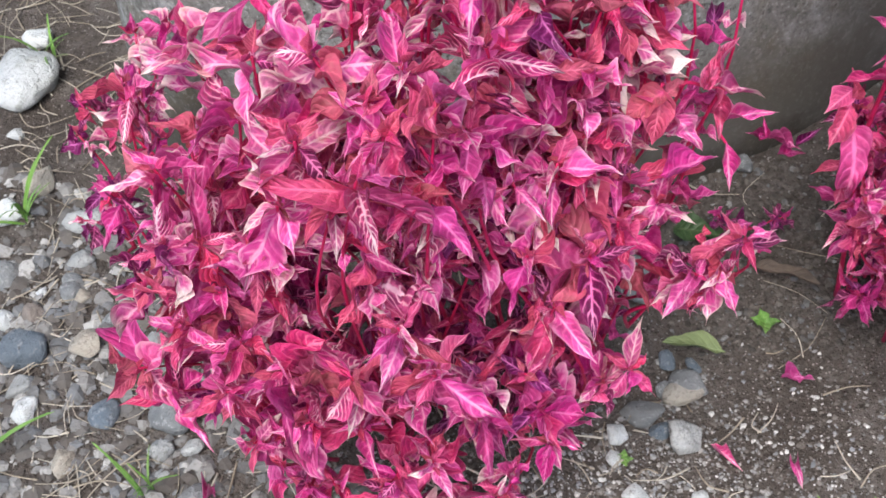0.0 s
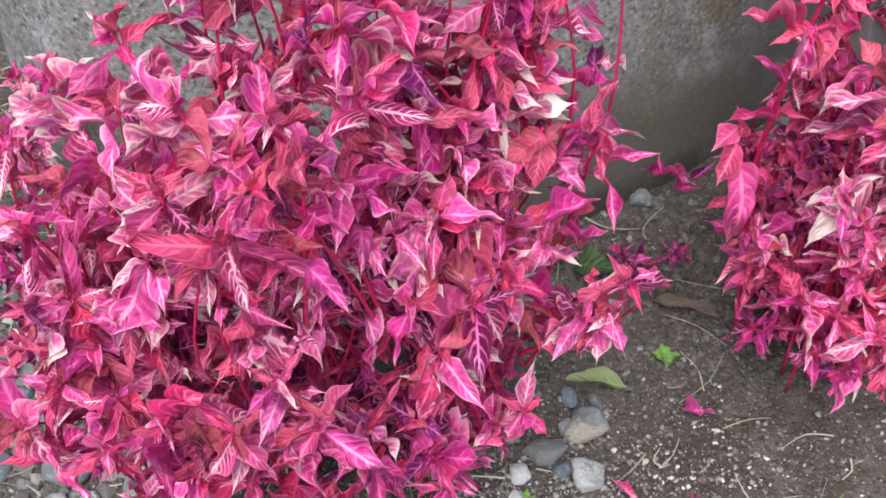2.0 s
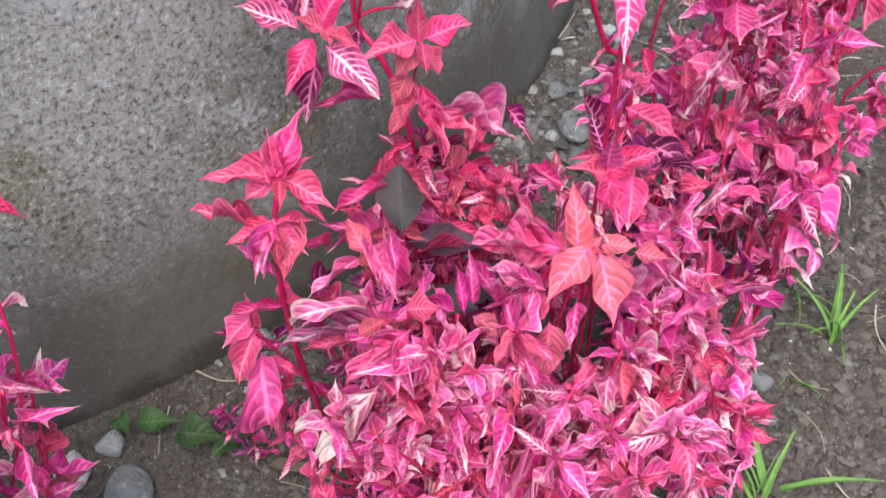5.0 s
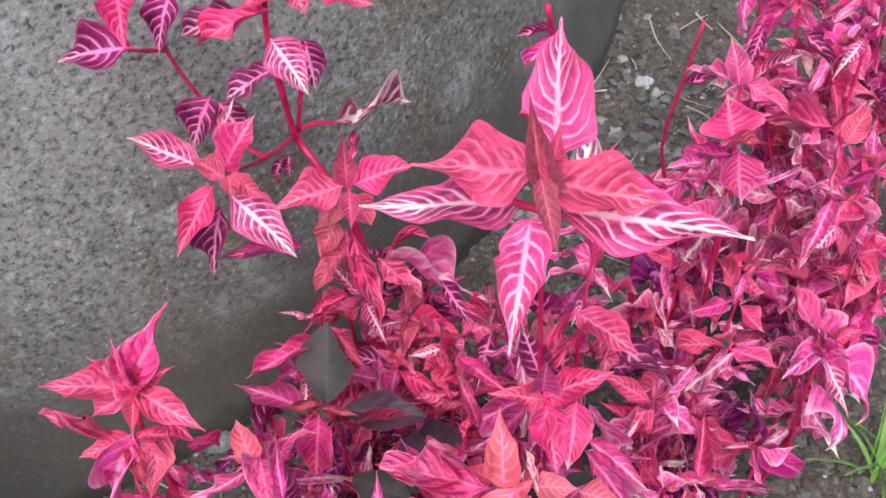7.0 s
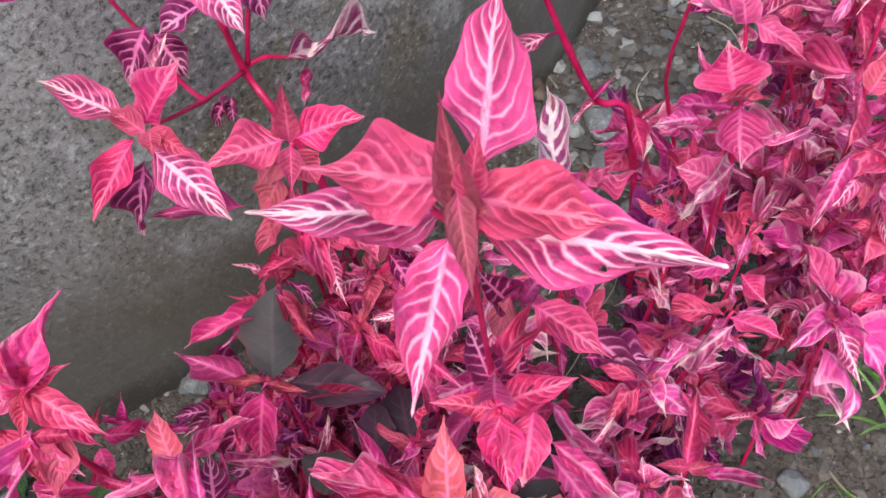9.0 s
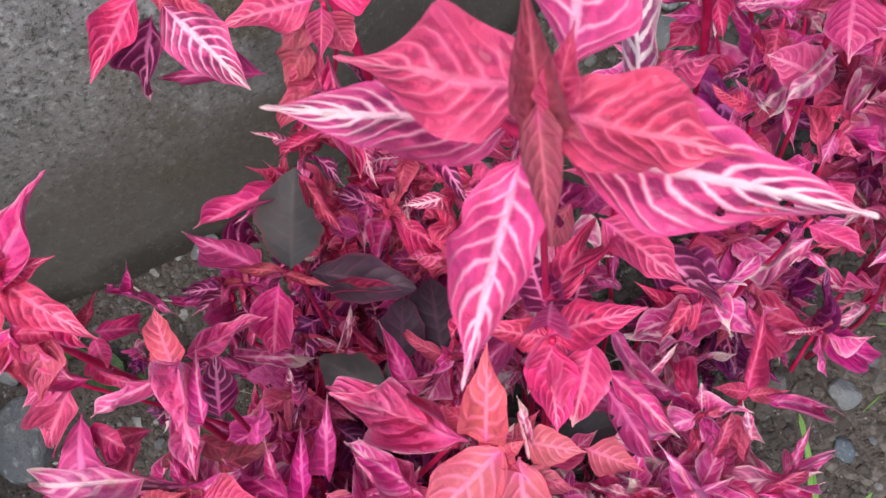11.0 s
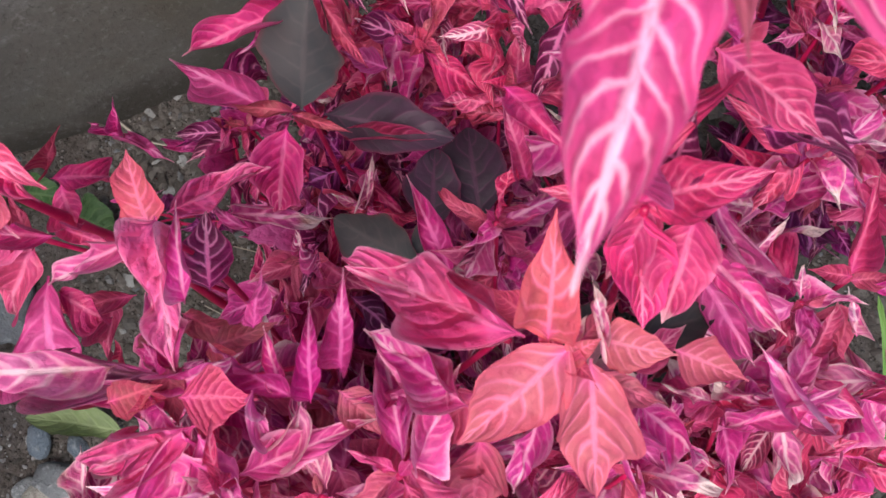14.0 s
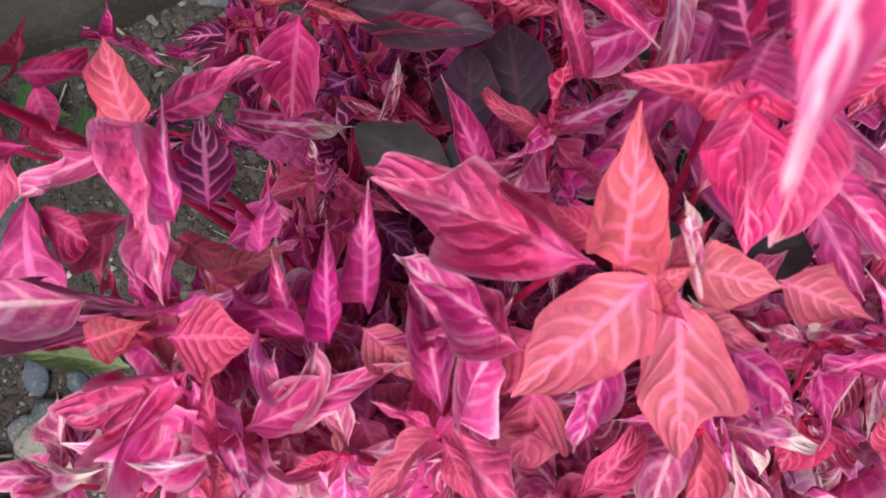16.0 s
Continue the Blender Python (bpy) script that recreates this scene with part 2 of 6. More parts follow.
LEAF = {
    "magenta": leaf_material("magenta_leaf", (0.60, 0.014, 0.205), (0.42, 0.010, 0.155), (0.84, 0.16, 0.46), 0.07, 0.60, 0.42, 8.0, edge=(0.72, 0.10, 0.33), side_veins=0.66, lens=0.30, rim=0.5),
    "crimson": leaf_material("crimson_leaf", (0.64, 0.028, 0.140), (0.52, 0.017, 0.130), (0.85, 0.17, 0.34), 0.06, 0.58, 0.40, 9.0, edge=(0.80, 0.15, 0.31), side_veins=0.66, lens=0.30, rim=0.45),
    "coral": leaf_material("coral_leaf", (0.56, 0.055, 0.105), (0.53, 0.036, 0.115), (0.84, 0.17, 0.28), 0.07, 0.58, 0.0, 9.0, 0.5, relief=0.35, side_veins=0.78, edge=(0.72, 0.11, 0.19), lens=0.22, rim=0.5),
    "salmon": leaf_material("salmon_leaf", (0.54, 0.104, 0.104), (0.62, 0.085, 0.118), (0.88, 0.20, 0.32), 0.12, 0.72, 0.0, 7.0, 0.5, edge=(0.72, 0.10, 0.12), relief=0.25, lens=0.18, rim=0.5),
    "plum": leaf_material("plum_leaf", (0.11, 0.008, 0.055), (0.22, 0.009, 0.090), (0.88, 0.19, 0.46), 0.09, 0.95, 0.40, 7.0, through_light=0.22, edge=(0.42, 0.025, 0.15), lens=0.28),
    "rose": leaf_material("rose_veined_leaf", (0.76, 0.028, 0.120), (0.68, 0.022, 0.125), (0.90, 0.17, 0.32), 0.06, 0.66, 0.32, 9.0, edge=(0.80, 0.06, 0.18), cream=0.99, relief=0.30, lens=0.62),
    "pale": leaf_material("pale_veined_leaf", (0.66, 0.050, 0.190), (0.64, 0.040, 0.200), (0.93, 0.52, 0.65), 0.075, 0.97, 0.9, 10.0, edge=(0.74, 0.06, 0.25), cream=0.90, relief=0.30, lens=0.85),
    "pink": leaf_material("pink_leaf", (0.77, 0.054, 0.31), (0.62, 0.019, 0.215), (0.92, 0.36, 0.57), 0.09, 0.78, 0.75, 8.0, edge=(0.88, 0.38, 0.55), side_veins=0.58, cream=0.88, lens=0.30, rim=0.62),
    "bleached": leaf_material("bleached_leaf", (0.70, 0.065, 0.25), (0.78, 0.20, 0.40), (0.93, 0.66, 0.71), 0.14, 0.87, 0.9, 7.0, 0.55, edge=(0.90, 0.66, 0.62), brown=0.45, side_veins=0.65, cream=0.68, lens=0.5, rim=0.6),
    "withered": leaf_material("withered_leaf", (0.68, 0.040, 0.23), (0.68, 0.10, 0.33), (0.90, 0.47, 0.63), 0.12, 0.82, 1.0, 7.0, 0.55, edge=(0.86, 0.52, 0.55), brown=0.5, side_veins=0.62, cream=0.60, lens=0.5, rim=0.6),
    "white": leaf_material("whitened_leaf", (0.34, 0.040, 0.150), (0.46, 0.10, 0.22), (0.88, 0.76, 0.76), 0.24, 0.95, 1.0, 7.0, 0.6, 0.12, edge=(0.84, 0.66, 0.66), brown=0.3, cream=0.85, lens=0.7, rim=0.4),
    "ivory": leaf_material("white_tipped_leaf", (0.70, 0.07, 0.25), (0.78, 0.22, 0.38), (0.92, 0.78, 0.78), 0.16, 0.95, 1.0, 7.0, 0.55, 0.12, edge=(0.88, 0.60, 0.62), brown=0.35, cream=0.36, lens=0.5, rim=0.5),
    "russet": leaf_material("russet_leaf", (0.39, 0.085, 0.098), (0.50, 0.055, 0.105), (0.72, 0.13, 0.20), 0.05, 0.60, 0.0, 8.0, 0.45, edge=(0.46, 0.06, 0.09), relief=0.3, side_veins=0.8, lens=0.25),
    "blush": leaf_material("blush_veined_leaf", (0.72, 0.028, 0.150), (0.70, 0.026, 0.18), (0.93, 0.42, 0.58), 0.07, 0.90, 0.45, 9.5, edge=(0.80, 0.06, 0.22), cream=0.94, relief=0.30, lens=0.50),
    "crepe": leaf_material("crinkled_pink_leaf", (0.76, 0.020, 0.150), (0.83, 0.075, 0.27), (0.90, 0.24, 0.42), 0.08, 0.5, 0.5, 7.0, 0.42, edge=(0.90, 0.36, 0.50), side_veins=0.5, relief=0.45, cream=0.95, lens=0.45, rim=0.5),
    "tarnish": leaf_material("tarnished_pink_leaf", (0.62, 0.06, 0.28), (0.26, 0.12, 0.19), (0.86, 0.40, 0.60), 0.10, 0.6, 0.8, 7.0, 0.4, edge=(0.86, 0.40, 0.54), side_veins=0.4, relief=0.5, cream=0.9, lens=0.2),
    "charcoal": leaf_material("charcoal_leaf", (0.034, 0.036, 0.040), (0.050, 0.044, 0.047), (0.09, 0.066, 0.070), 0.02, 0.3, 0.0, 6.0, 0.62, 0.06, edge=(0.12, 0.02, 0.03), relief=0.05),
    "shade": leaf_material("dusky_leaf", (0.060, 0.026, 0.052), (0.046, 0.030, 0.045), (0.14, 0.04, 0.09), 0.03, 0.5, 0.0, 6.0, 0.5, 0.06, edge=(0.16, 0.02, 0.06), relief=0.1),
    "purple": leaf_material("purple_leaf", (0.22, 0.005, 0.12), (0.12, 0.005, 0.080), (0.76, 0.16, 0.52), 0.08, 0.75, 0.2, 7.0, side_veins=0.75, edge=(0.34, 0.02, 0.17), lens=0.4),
    "green": leaf_material("green_leaf", (0.030, 0.080, 0.028), (0.045, 0.105, 0.034), (0.10, 0.17, 0.07), 0.03, 0.7, 0.0, 7.0, 0.45, 0.08, edge=(0.05, 0.11, 0.04)),
    "lime": leaf_material("lime_leaf", (0.21, 0.30, 0.12), (0.17, 0.25, 0.10), (0.28, 0.38, 0.17), 0.02, 0.7, 0.0, 6.0, 0.45, 0.08, edge=(0.2, 0.27, 0.11)),
    "dry": leaf_material("dry_leaf", (0.17, 0.135, 0.108), (0.12, 0.096, 0.078), (0.21, 0.17, 0.135), 0.03, 0.6, 0.0, 7.0, 0.7, 0.06, edge=(0.13, 0.10, 0.08)),
}


def stem_material():
    k = Net("crimson_stem")
    p = k.world_pos()
    a = k.noise(p, 60.0, 3.0)
    col = k.mix(k.smooth(a, 0.35, 0.7), (0.46, 0.004, 0.075), (0.62, 0.020, 0.13))
    k.put(k.bsdf.inputs["Base Color"], col)
    k.put(k.bsdf.inputs["Roughness"], 0.42)
    k.put(k.bsdf.inputs["Normal"], k.bump(k.noise(p, 400.0, 2.0), 0.3, 0.001))
    return k.mat


def soil_material():
    k = Net("gritty_soil")
    p = k.world_pos()
    big, mid, fine = k.noise(p, 2.6, 4.0), k.noise(p, 17.0, 5.0), k.noise(p, 110.0, 6.0, 0.7)
    col = k.mix(k.smooth(big, 0.25, 0.75), (0.124, 0.110, 0.100), (0.066, 0.056, 0.050))
    col = k.mix(k.smooth(mid, 0.45, 0.7), col, (0.139, 0.126, 0.117))
    cells = k.vor(p, 210.0)
    grit = k.smooth(cells.outputs["Distance"], 0.42, 0.25)
    sep = k.n.new("ShaderNodeSeparateColor")
    k.l.new(cells.outputs["Color"], sep.inputs[0])
    pick = k.smooth(sep.outputs[0], 0.62, 0.75)
    col = k.mix(k.math("MULTIPLY", grit, pick), col, k.mix(sep.outputs[1], (0.319, 0.299, 0.281), (0.188, 0.169, 0.161)))
    col = k.mix(k.smooth(fine, 0.52, 0.3), col, (0.046, 0.038, 0.032))
    k.put(k.bsdf.inputs["Base Color"], col)
    k.bsdf.inputs["Roughness"].default_value = 0.95
    k.bsdf.inputs["Specular IOR Level"].default_value = 0.2
    h = k.math("ADD", k.math("MULTIPLY", fine, 1.2), k.math("MULTIPLY", grit, 0.8))
    k.put(k.bsdf.inputs["Normal"], k.bump(h, 0.9, 0.006))
    return k.mat


def concrete_material():
    k = Net("weathered_concrete")
    p = k.world_pos()
    z = k.n.new("ShaderNodeSeparateXYZ")
    k.l.new(p, z.inputs[0])
    big, mid, fine = k.noise(p, 2.2, 4.0), k.noise(p, 9.0, 6.0, 0.65), k.noise(p, 130.0, 6.0, 0.75)
    col = k.mix(k.smooth(big, 0.38, 0.62), (0.298, 0.308, 0.308), (0.195, 0.202, 0.197))
    col = k.mix(k.smooth(mid, 0.50, 0.72), col, (0.41, 0.435, 0.45))
    col = k.mix(k.smooth(k.noise(p, 5.0, 5.0, 0.6, w=3.0), 0.51, 0.68), col, (0.18, 0.166, 0.112))
    mottle = k.noise(p, 34.0, 4.0, 0.65, w=12.0)
    col = k.mix(k.smooth(mottle, 0.56, 0.70, 0.0, 0.65), col, (0.43, 0.455, 0.475))
    col = k.mix(k.smooth(mottle, 0.45, 0.32, 0.0, 0.55), col, (0.11, 0.112, 0.106))
    stretch = k.n.new("ShaderNodeMapping")
    stretch.inputs["Scale"].default_value = (9.0, 9.0, 0.7)
    k.l.new(p, stretch.inputs[0])
    col = k.mix(k.math("MULTIPLY", k.smooth(k.noise(stretch.outputs[0], 1.0, 4.0), 0.55, 0.75), 0.55), col, (0.10, 0.10, 0.092))
    # rain splash: a smoother, mud-stained band with its own ragged rim, its tones deepened by painted shade near the
    # ground
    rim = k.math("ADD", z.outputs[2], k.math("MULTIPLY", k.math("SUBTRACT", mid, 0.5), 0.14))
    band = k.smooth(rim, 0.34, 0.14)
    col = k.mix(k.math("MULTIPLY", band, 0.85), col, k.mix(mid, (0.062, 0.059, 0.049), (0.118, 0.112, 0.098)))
    # near-black line at the foot: soil dirt and contact shadow in one colour
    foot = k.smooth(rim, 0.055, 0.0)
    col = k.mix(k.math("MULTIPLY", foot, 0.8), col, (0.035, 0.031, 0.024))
    rough_part = k.math("SUBTRACT", 1.0, k.math("MULTIPLY", band, 0.85))
    patch = k.smooth(k.noise(p, 3.4, 3.0, w=9.0), 0.36, 0.6, 0.35, 1.0)
    grain = k.noise(p, 150.0, 6.0, 0.7, w=5.0)
    pit = k.math("MULTIPLY", k.math("MULTIPLY", k.smooth(grain, 0.47, 0.33), patch), rough_part)
    fleck = k.math("MULTIPLY", k.smooth(fine, 0.53, 0.66), rough_part)
    col = k.mix(k.math("MULTIPLY", pit, 0.42), col, (0.045, 0.046, 0.040))
    col = k.mix(k.math("MULTIPLY", fleck, 0.8), col, (0.50, 0.52, 0.525))
    col = k.mix(k.math("MULTIPLY", k.smooth(fine, 0.48, 0.35), rough_part), col, (0.075, 0.075, 0.068))
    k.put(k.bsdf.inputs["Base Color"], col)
    k.bsdf.inputs["Roughness"].default_value = 0.88
    h = k.math("SUBTRACT", k.math("MULTIPLY", fine, k.math("MULTIPLY_ADD", rough_part, 0.8, 0.2)), k.math("MULTIPLY", pit, 1.1))
    k.put(k.bsdf.inputs["Normal"], k.bump(h, 0.8, 0.004))
    return k.mat


def stone_material(name, a, b, c):
    k = Net(name)
    p = k.coord("Object")
    r = k.rand()
    n1, n2 = k.noise(p, 0.9, 5.0, 0.6, w=k.math("MULTIPLY", r, 50.0)), k.noise(p, 6.0, 5.0, 0.7, w=k.math("MULTIPLY", r, 30.0))
    col = k.mix(k.smooth(n1, 0.38, 0.62), a, b)
    col = k.mix(k.smooth(n2, 0.53, 0.64), col, c)
    pits = k.noise(p, 16.0, 4.0, 0.7, w=k.math("MULTIPLY", r, 17.0))
    col = k.mix(k.smooth(pits, 0.42, 0.30, 0.0, 0.75), col, (0.075, 0.072, 0.066))
    hsv = k.n.new("ShaderNodeHueSaturation")
    k.put(hsv.inputs["Value"], k.math("MULTIPLY_ADD", r, 0.4, 0.8))
    k.put(hsv.inputs["Color"], col)
    k.put(k.bsdf.inputs["Base Color"], hsv.outputs[0])
    k.bsdf.inputs["Roughness"].default_value = 0.82
    k.put(k.bsdf.inputs["Normal"], k.bump(n2, 0.5, 0.08))
    return k.mat


def gravel_material(name, shift=1.0):
    k = Net(name)
    r = k.n.new("ShaderNodeNewGeometry").outputs["Random Per Island"]
    p = k.world_pos()
    ramp = k.n.new("ShaderNodeValToRGB")
    k.l.new(r, ramp.inputs[0])
    e = ramp.color_ramp.elements
    e[0].position, e[0].color = 0.0, (0.080, 0.070, 0.063, 1)
    e[1].position, e[1].color = 1.0, (0.46, 0.47, 0.465, 1)
    for pos, c in ((0.3, (0.136, 0.128, 0.121, 1)), (0.55, (0.164, 0.178, 0.194, 1)), (0.8, (0.235, 0.235, 0.232, 1))):
        x = e.new(pos)
        x.color = c
    n = k.noise(p, 160.0, 4.0, 0.7)
    bright = k.n.new("ShaderNodeHueSaturation")
    bright.inputs["Value"].default_value = shift
    k.put(bright.inputs["Color"], k.mix(k.smooth(n, 0.45, 0.68, 0.0, 0.6), ramp.outputs[0], (0.094, 0.085, 0.076)))
    k.put(k.bsdf.inputs["Base Color"], bright.outputs[0])
    k.bsdf.inputs["Roughness"].default_value = 0.9
    k.put(k.bsdf.inputs["Normal"], k.bump(n, 0.5, 0.002))
    return k.mat


def crumb_material():
    k = Net("soil_crumbs")
    r = k.n.new("ShaderNodeNewGeometry").outputs["Random Per Island"]
    n = k.noise(k.world_pos(), 220.0, 4.0, 0.7)
    k.put(k.bsdf.inputs["Base Color"], k.mix(k.smooth(n, 0.4, 0.7, 0.0, 0.6), k.mix(r, (0.048, 0.041, 0.036), (0.142, 0.129, 0.117)), (0.046, 0.040, 0.034)))
    k.bsdf.inputs["Roughness"].default_value = 0.95
    k.put(k.bsdf.inputs["Normal"], k.bump(n, 0.7, 0.003))
    return k.mat


def straw_material():
    k = Net("dry_straw")
    r = k.n.new("ShaderNodeNewGeometry").outputs["Random Per Island"]
    k.put(k.bsdf.inputs["Base Color"], k.mix(r, (0.226, 0.190, 0.140), (0.517, 0.490, 0.421)))
    k.bsdf.inputs["Roughness"].default_value = 0.8
    return k.mat


STEM, SOIL, CONCRETE = stem_material(), soil_material(), concrete_material()
GRAVEL, PALE_GRIT, DULL_GRAVEL, STRAW, CRUMBS = gravel_material("mixed_gravel", 0.86), gravel_material("pale_grit", 1.30), gravel_material("dull_gravel", 0.60), straw_material(), crumb_material()
STONE = {
    "b": stone_material("blue_grey_stone", (0.105, 0.142, 0.185), (0.150, 0.187, 0.225), (0.260, 0.295, 0.325)),
    "g": stone_material("grey_stone", (0.165, 0.182, 0.195), (0.232, 0.250, 0.262), (0.360, 0.380, 0.392)),
    "l": stone_material("light_grey_stone", (0.320, 0.342, 0.348), (0.440, 0.465, 0.475), (0.200, 0.212, 0.208)),
    "t": stone_material("tan_stone", (0.348, 0.320, 0.270), (0.414, 0.400, 0.356), (0.263, 0.240, 0.216)),
    "n": stone_material("brown_stone", (0.188, 0.165, 0.146), (0.235, 0.210, 0.194), (0.150, 0.130, 0.119)),
    "w": stone_material("white_stone", (0.517, 0.560, 0.572), (0.620, 0.660, 0.680), (0.395, 0.420, 0.410)),
}
STONE_WORDS = {"b": "smooth blue-grey", "g": "dull grey", "l": "light grey rough", "t": "tan weathered", "n": "brown earthy", "w": "chalky white rough"}


# ---- builders ----
def ground_z(x, y):
    """The height of the soil: a shallow hollow between the bushes, small swells and clods near the bed."""
    hollow = 0.042 * math.exp(-((x - 0.33) / 0.2) ** 2 - ((y - 0.96) / 0.17) ** 2)
    near = math.exp(-((x - 0.3) ** 2 + (y - 1.1) ** 2) / 6.0)
    v = Vector((x, y, 0.0))
    return near * (0.012 * noise.noise(v * 3.1) + 0.006 * noise.noise(v * 11.0) + 0.004 * noise.noise(v * 37.0)) - hollow


def mesh_of(name, verts, faces, material, smooth=True):
    me = bpy.data.meshes.new(name)
    me.from_pydata(verts, [], faces)
    me.materials.append(material)
    me.polygons.foreach_set("use_smooth", [smooth] * len(me.polygons))
    me.update()
    return me


def part(name, mesh, parent=None, label=""):
    ob = new(name, mesh)
    ob.parent = parent
    return tagged(ob, label) if label else ob


def leaf_mesh(name, material, fold=0.25, droop=0.5, twist=0.0, wave=0.05, cup=0.0, width=0.46, nu=17, nv=8, crumple=0.0, seed=1, holes=(), belly=(0.82, 1.75), roll=0.0, ragged=1.0):
    """A pointed oval leaf of length 1 on a short stalk, from the origin to (0, 1, 0), its upper face to +z."""
    rng = random.Random(seed)
    ph, ph2, ph3 = rng.uniform(0, 6), rng.uniform(0, 6), rng.uniform(0, 6)
    spine, y, z, ang = [], 0.0, 0.0, 0.0
    for i in range(nu + 1):
        spine.append((y, z, ang))
        ang = -droop * ((i + 1) / nu) ** 1.4
        y, z = y + math.cos(ang) / nu, z + math.sin(ang) / nu
    ey, ez = spine[-1][:2]
    peak = belly[0] / (belly[0] + belly[1])
    norm = 1.0 / (peak ** belly[0] * (1 - peak) ** belly[1])
    length, turn = math.hypot(ey, ez), math.atan2(ez, ey)
    verts, uvs = [], []
    for i in range(nu + 1):
        u = i / nu
        sy, sz, a = spine[i]
        b = max(0.0, (u - 0.04) / 0.96)
        prof = (b ** belly[0]) * (1 - b) ** belly[1] * norm * (1 + 0.07 * math.sin(11 * u + ph) + 0.04 * math.sin(27 * u + ph2))
        half = max(width * 0.5 * prof, 0.012 if u < 0.99 else 0.001)
        tw = twist * (u - 0.3)
        for j in range(nv + 1):
            v = 2 * j / nv - 1
            edge = 1 + 0.10 * ragged * math.sin(8 * u + ph3 + (2.1 if v > 0 else 0.0)) + 0.13 * ragged * abs(v) * noise.noise(Vector((9 * u, 5.3 * seed, 2.0 if v > 0 else 7.0)))
            x = (math.sin(roll * v) / roll if roll else v) * half * edge
            h = abs(v) * half * fold - cup * half * v * v
            h += (1 - math.cos(roll * v)) / roll * half if roll else 0.0
            h += wave * half * 2.2 * abs(v) * math.sin(9 * u + ph2 + (1.7 if v > 0 else 0.0))
            h += crumple * half * (math.sin(15 * u + 3 * v + ph3) + 0.8 * math.sin(7 * v + 11 * u + ph))
            x, h = x * math.cos(tw) - h * math.sin(tw), x * math.sin(tw) + h * math.cos(tw)
            yy, zz = sy - h * math.sin(a), sz + h * math.cos(a)
            c, s = math.cos(-turn), math.sin(-turn)
            verts.append((x / length, (yy * c - zz * s) / length, (yy * s + zz * c) / length))
            uvs.append((u, 0.5 * (v + 1)))
    faces = [(i * (nv + 1) + j, i * (nv + 1) + j + 1, (i + 1) * (nv + 1) + j + 1, (i + 1) * (nv + 1) + j) for i in range(nu) for j in range(nv) if not any(((i + 0.5) / nu - a) ** 2 / c ** 2 + ((2 * j + 1) / nv - 1 - b) ** 2 / d ** 2 < 1 for a, b, c, d in holes)]
    me = mesh_of(name, verts, faces, material)
    layer = me.uv_layers.new(name="UVMap")
    for loop in me.loops:
        layer.data[loop.index].uv = uvs[loop.vertex_index]
    return me


SHAPES = {
    "flat": dict(fold=0.22, droop=0.30, wave=0.22, crumple=0.05, roll=0.5),
    "lift": dict(fold=0.30, droop=-0.20, wave=0.36, crumple=0.08, roll=0.4, belly=(0.84, 1.85)),
    "fold": dict(fold=0.55, droop=0.55, twist=0.3, wave=0.26, crumple=0.10, roll=1.4),
    "droop": dict(fold=0.35, droop=1.25, wave=0.34, crumple=0.10, roll=1.0),
    "twist": dict(fold=0.35, droop=0.8, twist=2.0, wave=0.34, crumple=0.12, roll=1.1),
    "cup": dict(fold=0.1, droop=-0.7, wave=0.08, cup=-0.6, width=0.54, roll=0.5),
    "crumple": dict(fold=0.35, droop=0.9, twist=-1.2, wave=0.55, crumple=0.30, width=0.48, roll=1.7),
    "broad": dict(fold=0.12, droop=0.3, wave=0.12, width=0.60, roll=0.5),
    "curl": dict(fold=0.3, droop=2.3, twist=1.1, wave=0.30, cup=0.3, roll=1.3),
    "eaten": dict(fold=0.18, droop=0.3, wave=0.18, holes=((0.52, 0.62, 0.016, 0.10), (0.64, 0.74, 0.022, 0.13), (0.70, 0.42, 0.026, 0.15), (0.60, 0.52, 0.012, 0.08)), roll=0.4, belly=(0.95, 1.75)),
    "young": dict(fold=0.7, droop=-0.35, wave=0.08, width=0.44, roll=0.8),
    "oval": dict(fold=0.15, droop=0.40, wave=0.08, width=0.56, belly=(0.75, 0.85), roll=0.5),
    "ovate": dict(fold=0.22, droop=0.50, wave=0.20, crumple=0.04, width=0.50, belly=(0.70, 1.42), roll=0.7),
    "spear": dict(fold=0.35, droop=0.65, twist=0.2, wave=0.24, crumple=0.10, width=0.42, belly=(0.85, 1.75), roll=0.9),
    "crinkle": dict(fold=0.30, droop=0.45, twist=0.4, wave=0.36, crumple=0.20, width=0.44, roll=1.1, belly=(0.8, 1.5)),
    "blade": dict(fold=0.3, droop=0.9, wave=0.05, width=0.055, roll=0.5, belly=(0.25, 0.8)),
    "hook": dict(fold=0.5, droop=-1.0, twist=0.7, wave=0.30, crumple=0.12, roll=1.3),
}
MADE = {}


def leaf_data(shape, colour, fine=False, variant=0):
    key = (shape, colour, fine, variant)
    if key not in MADE:
        opts = dict(SHAPES[shape])
        sign = 1 if variant % 2 else -1
        opts["fold"] *= (1.0, 1.35, 0.7)[variant]
        if not fine:
            opts["roll"] *= (1.3, 0.8, -1.15)[variant]
            opts["wave"] *= 1.35
        opts["twist"] = sign * (opts.get("twist", 0.0) + (0.25, 0.5, 0.0)[variant])
        if fine:
            opts.update(nu=90 if "holes" in opts else 34, nv=40 if "holes" in opts else 12, ragged=0.6)
            if shape not in ("lift", "eaten", "oval", "young", "cup"):
                opts["wave"] *= 1.45
                opts["roll"] *= 1.35
        MADE[key] = leaf_mesh(shape + "_" + colour + "_leaf", LEAF[colour], seed=7 * len(MADE) + 3, **opts)
    return MADE[key]


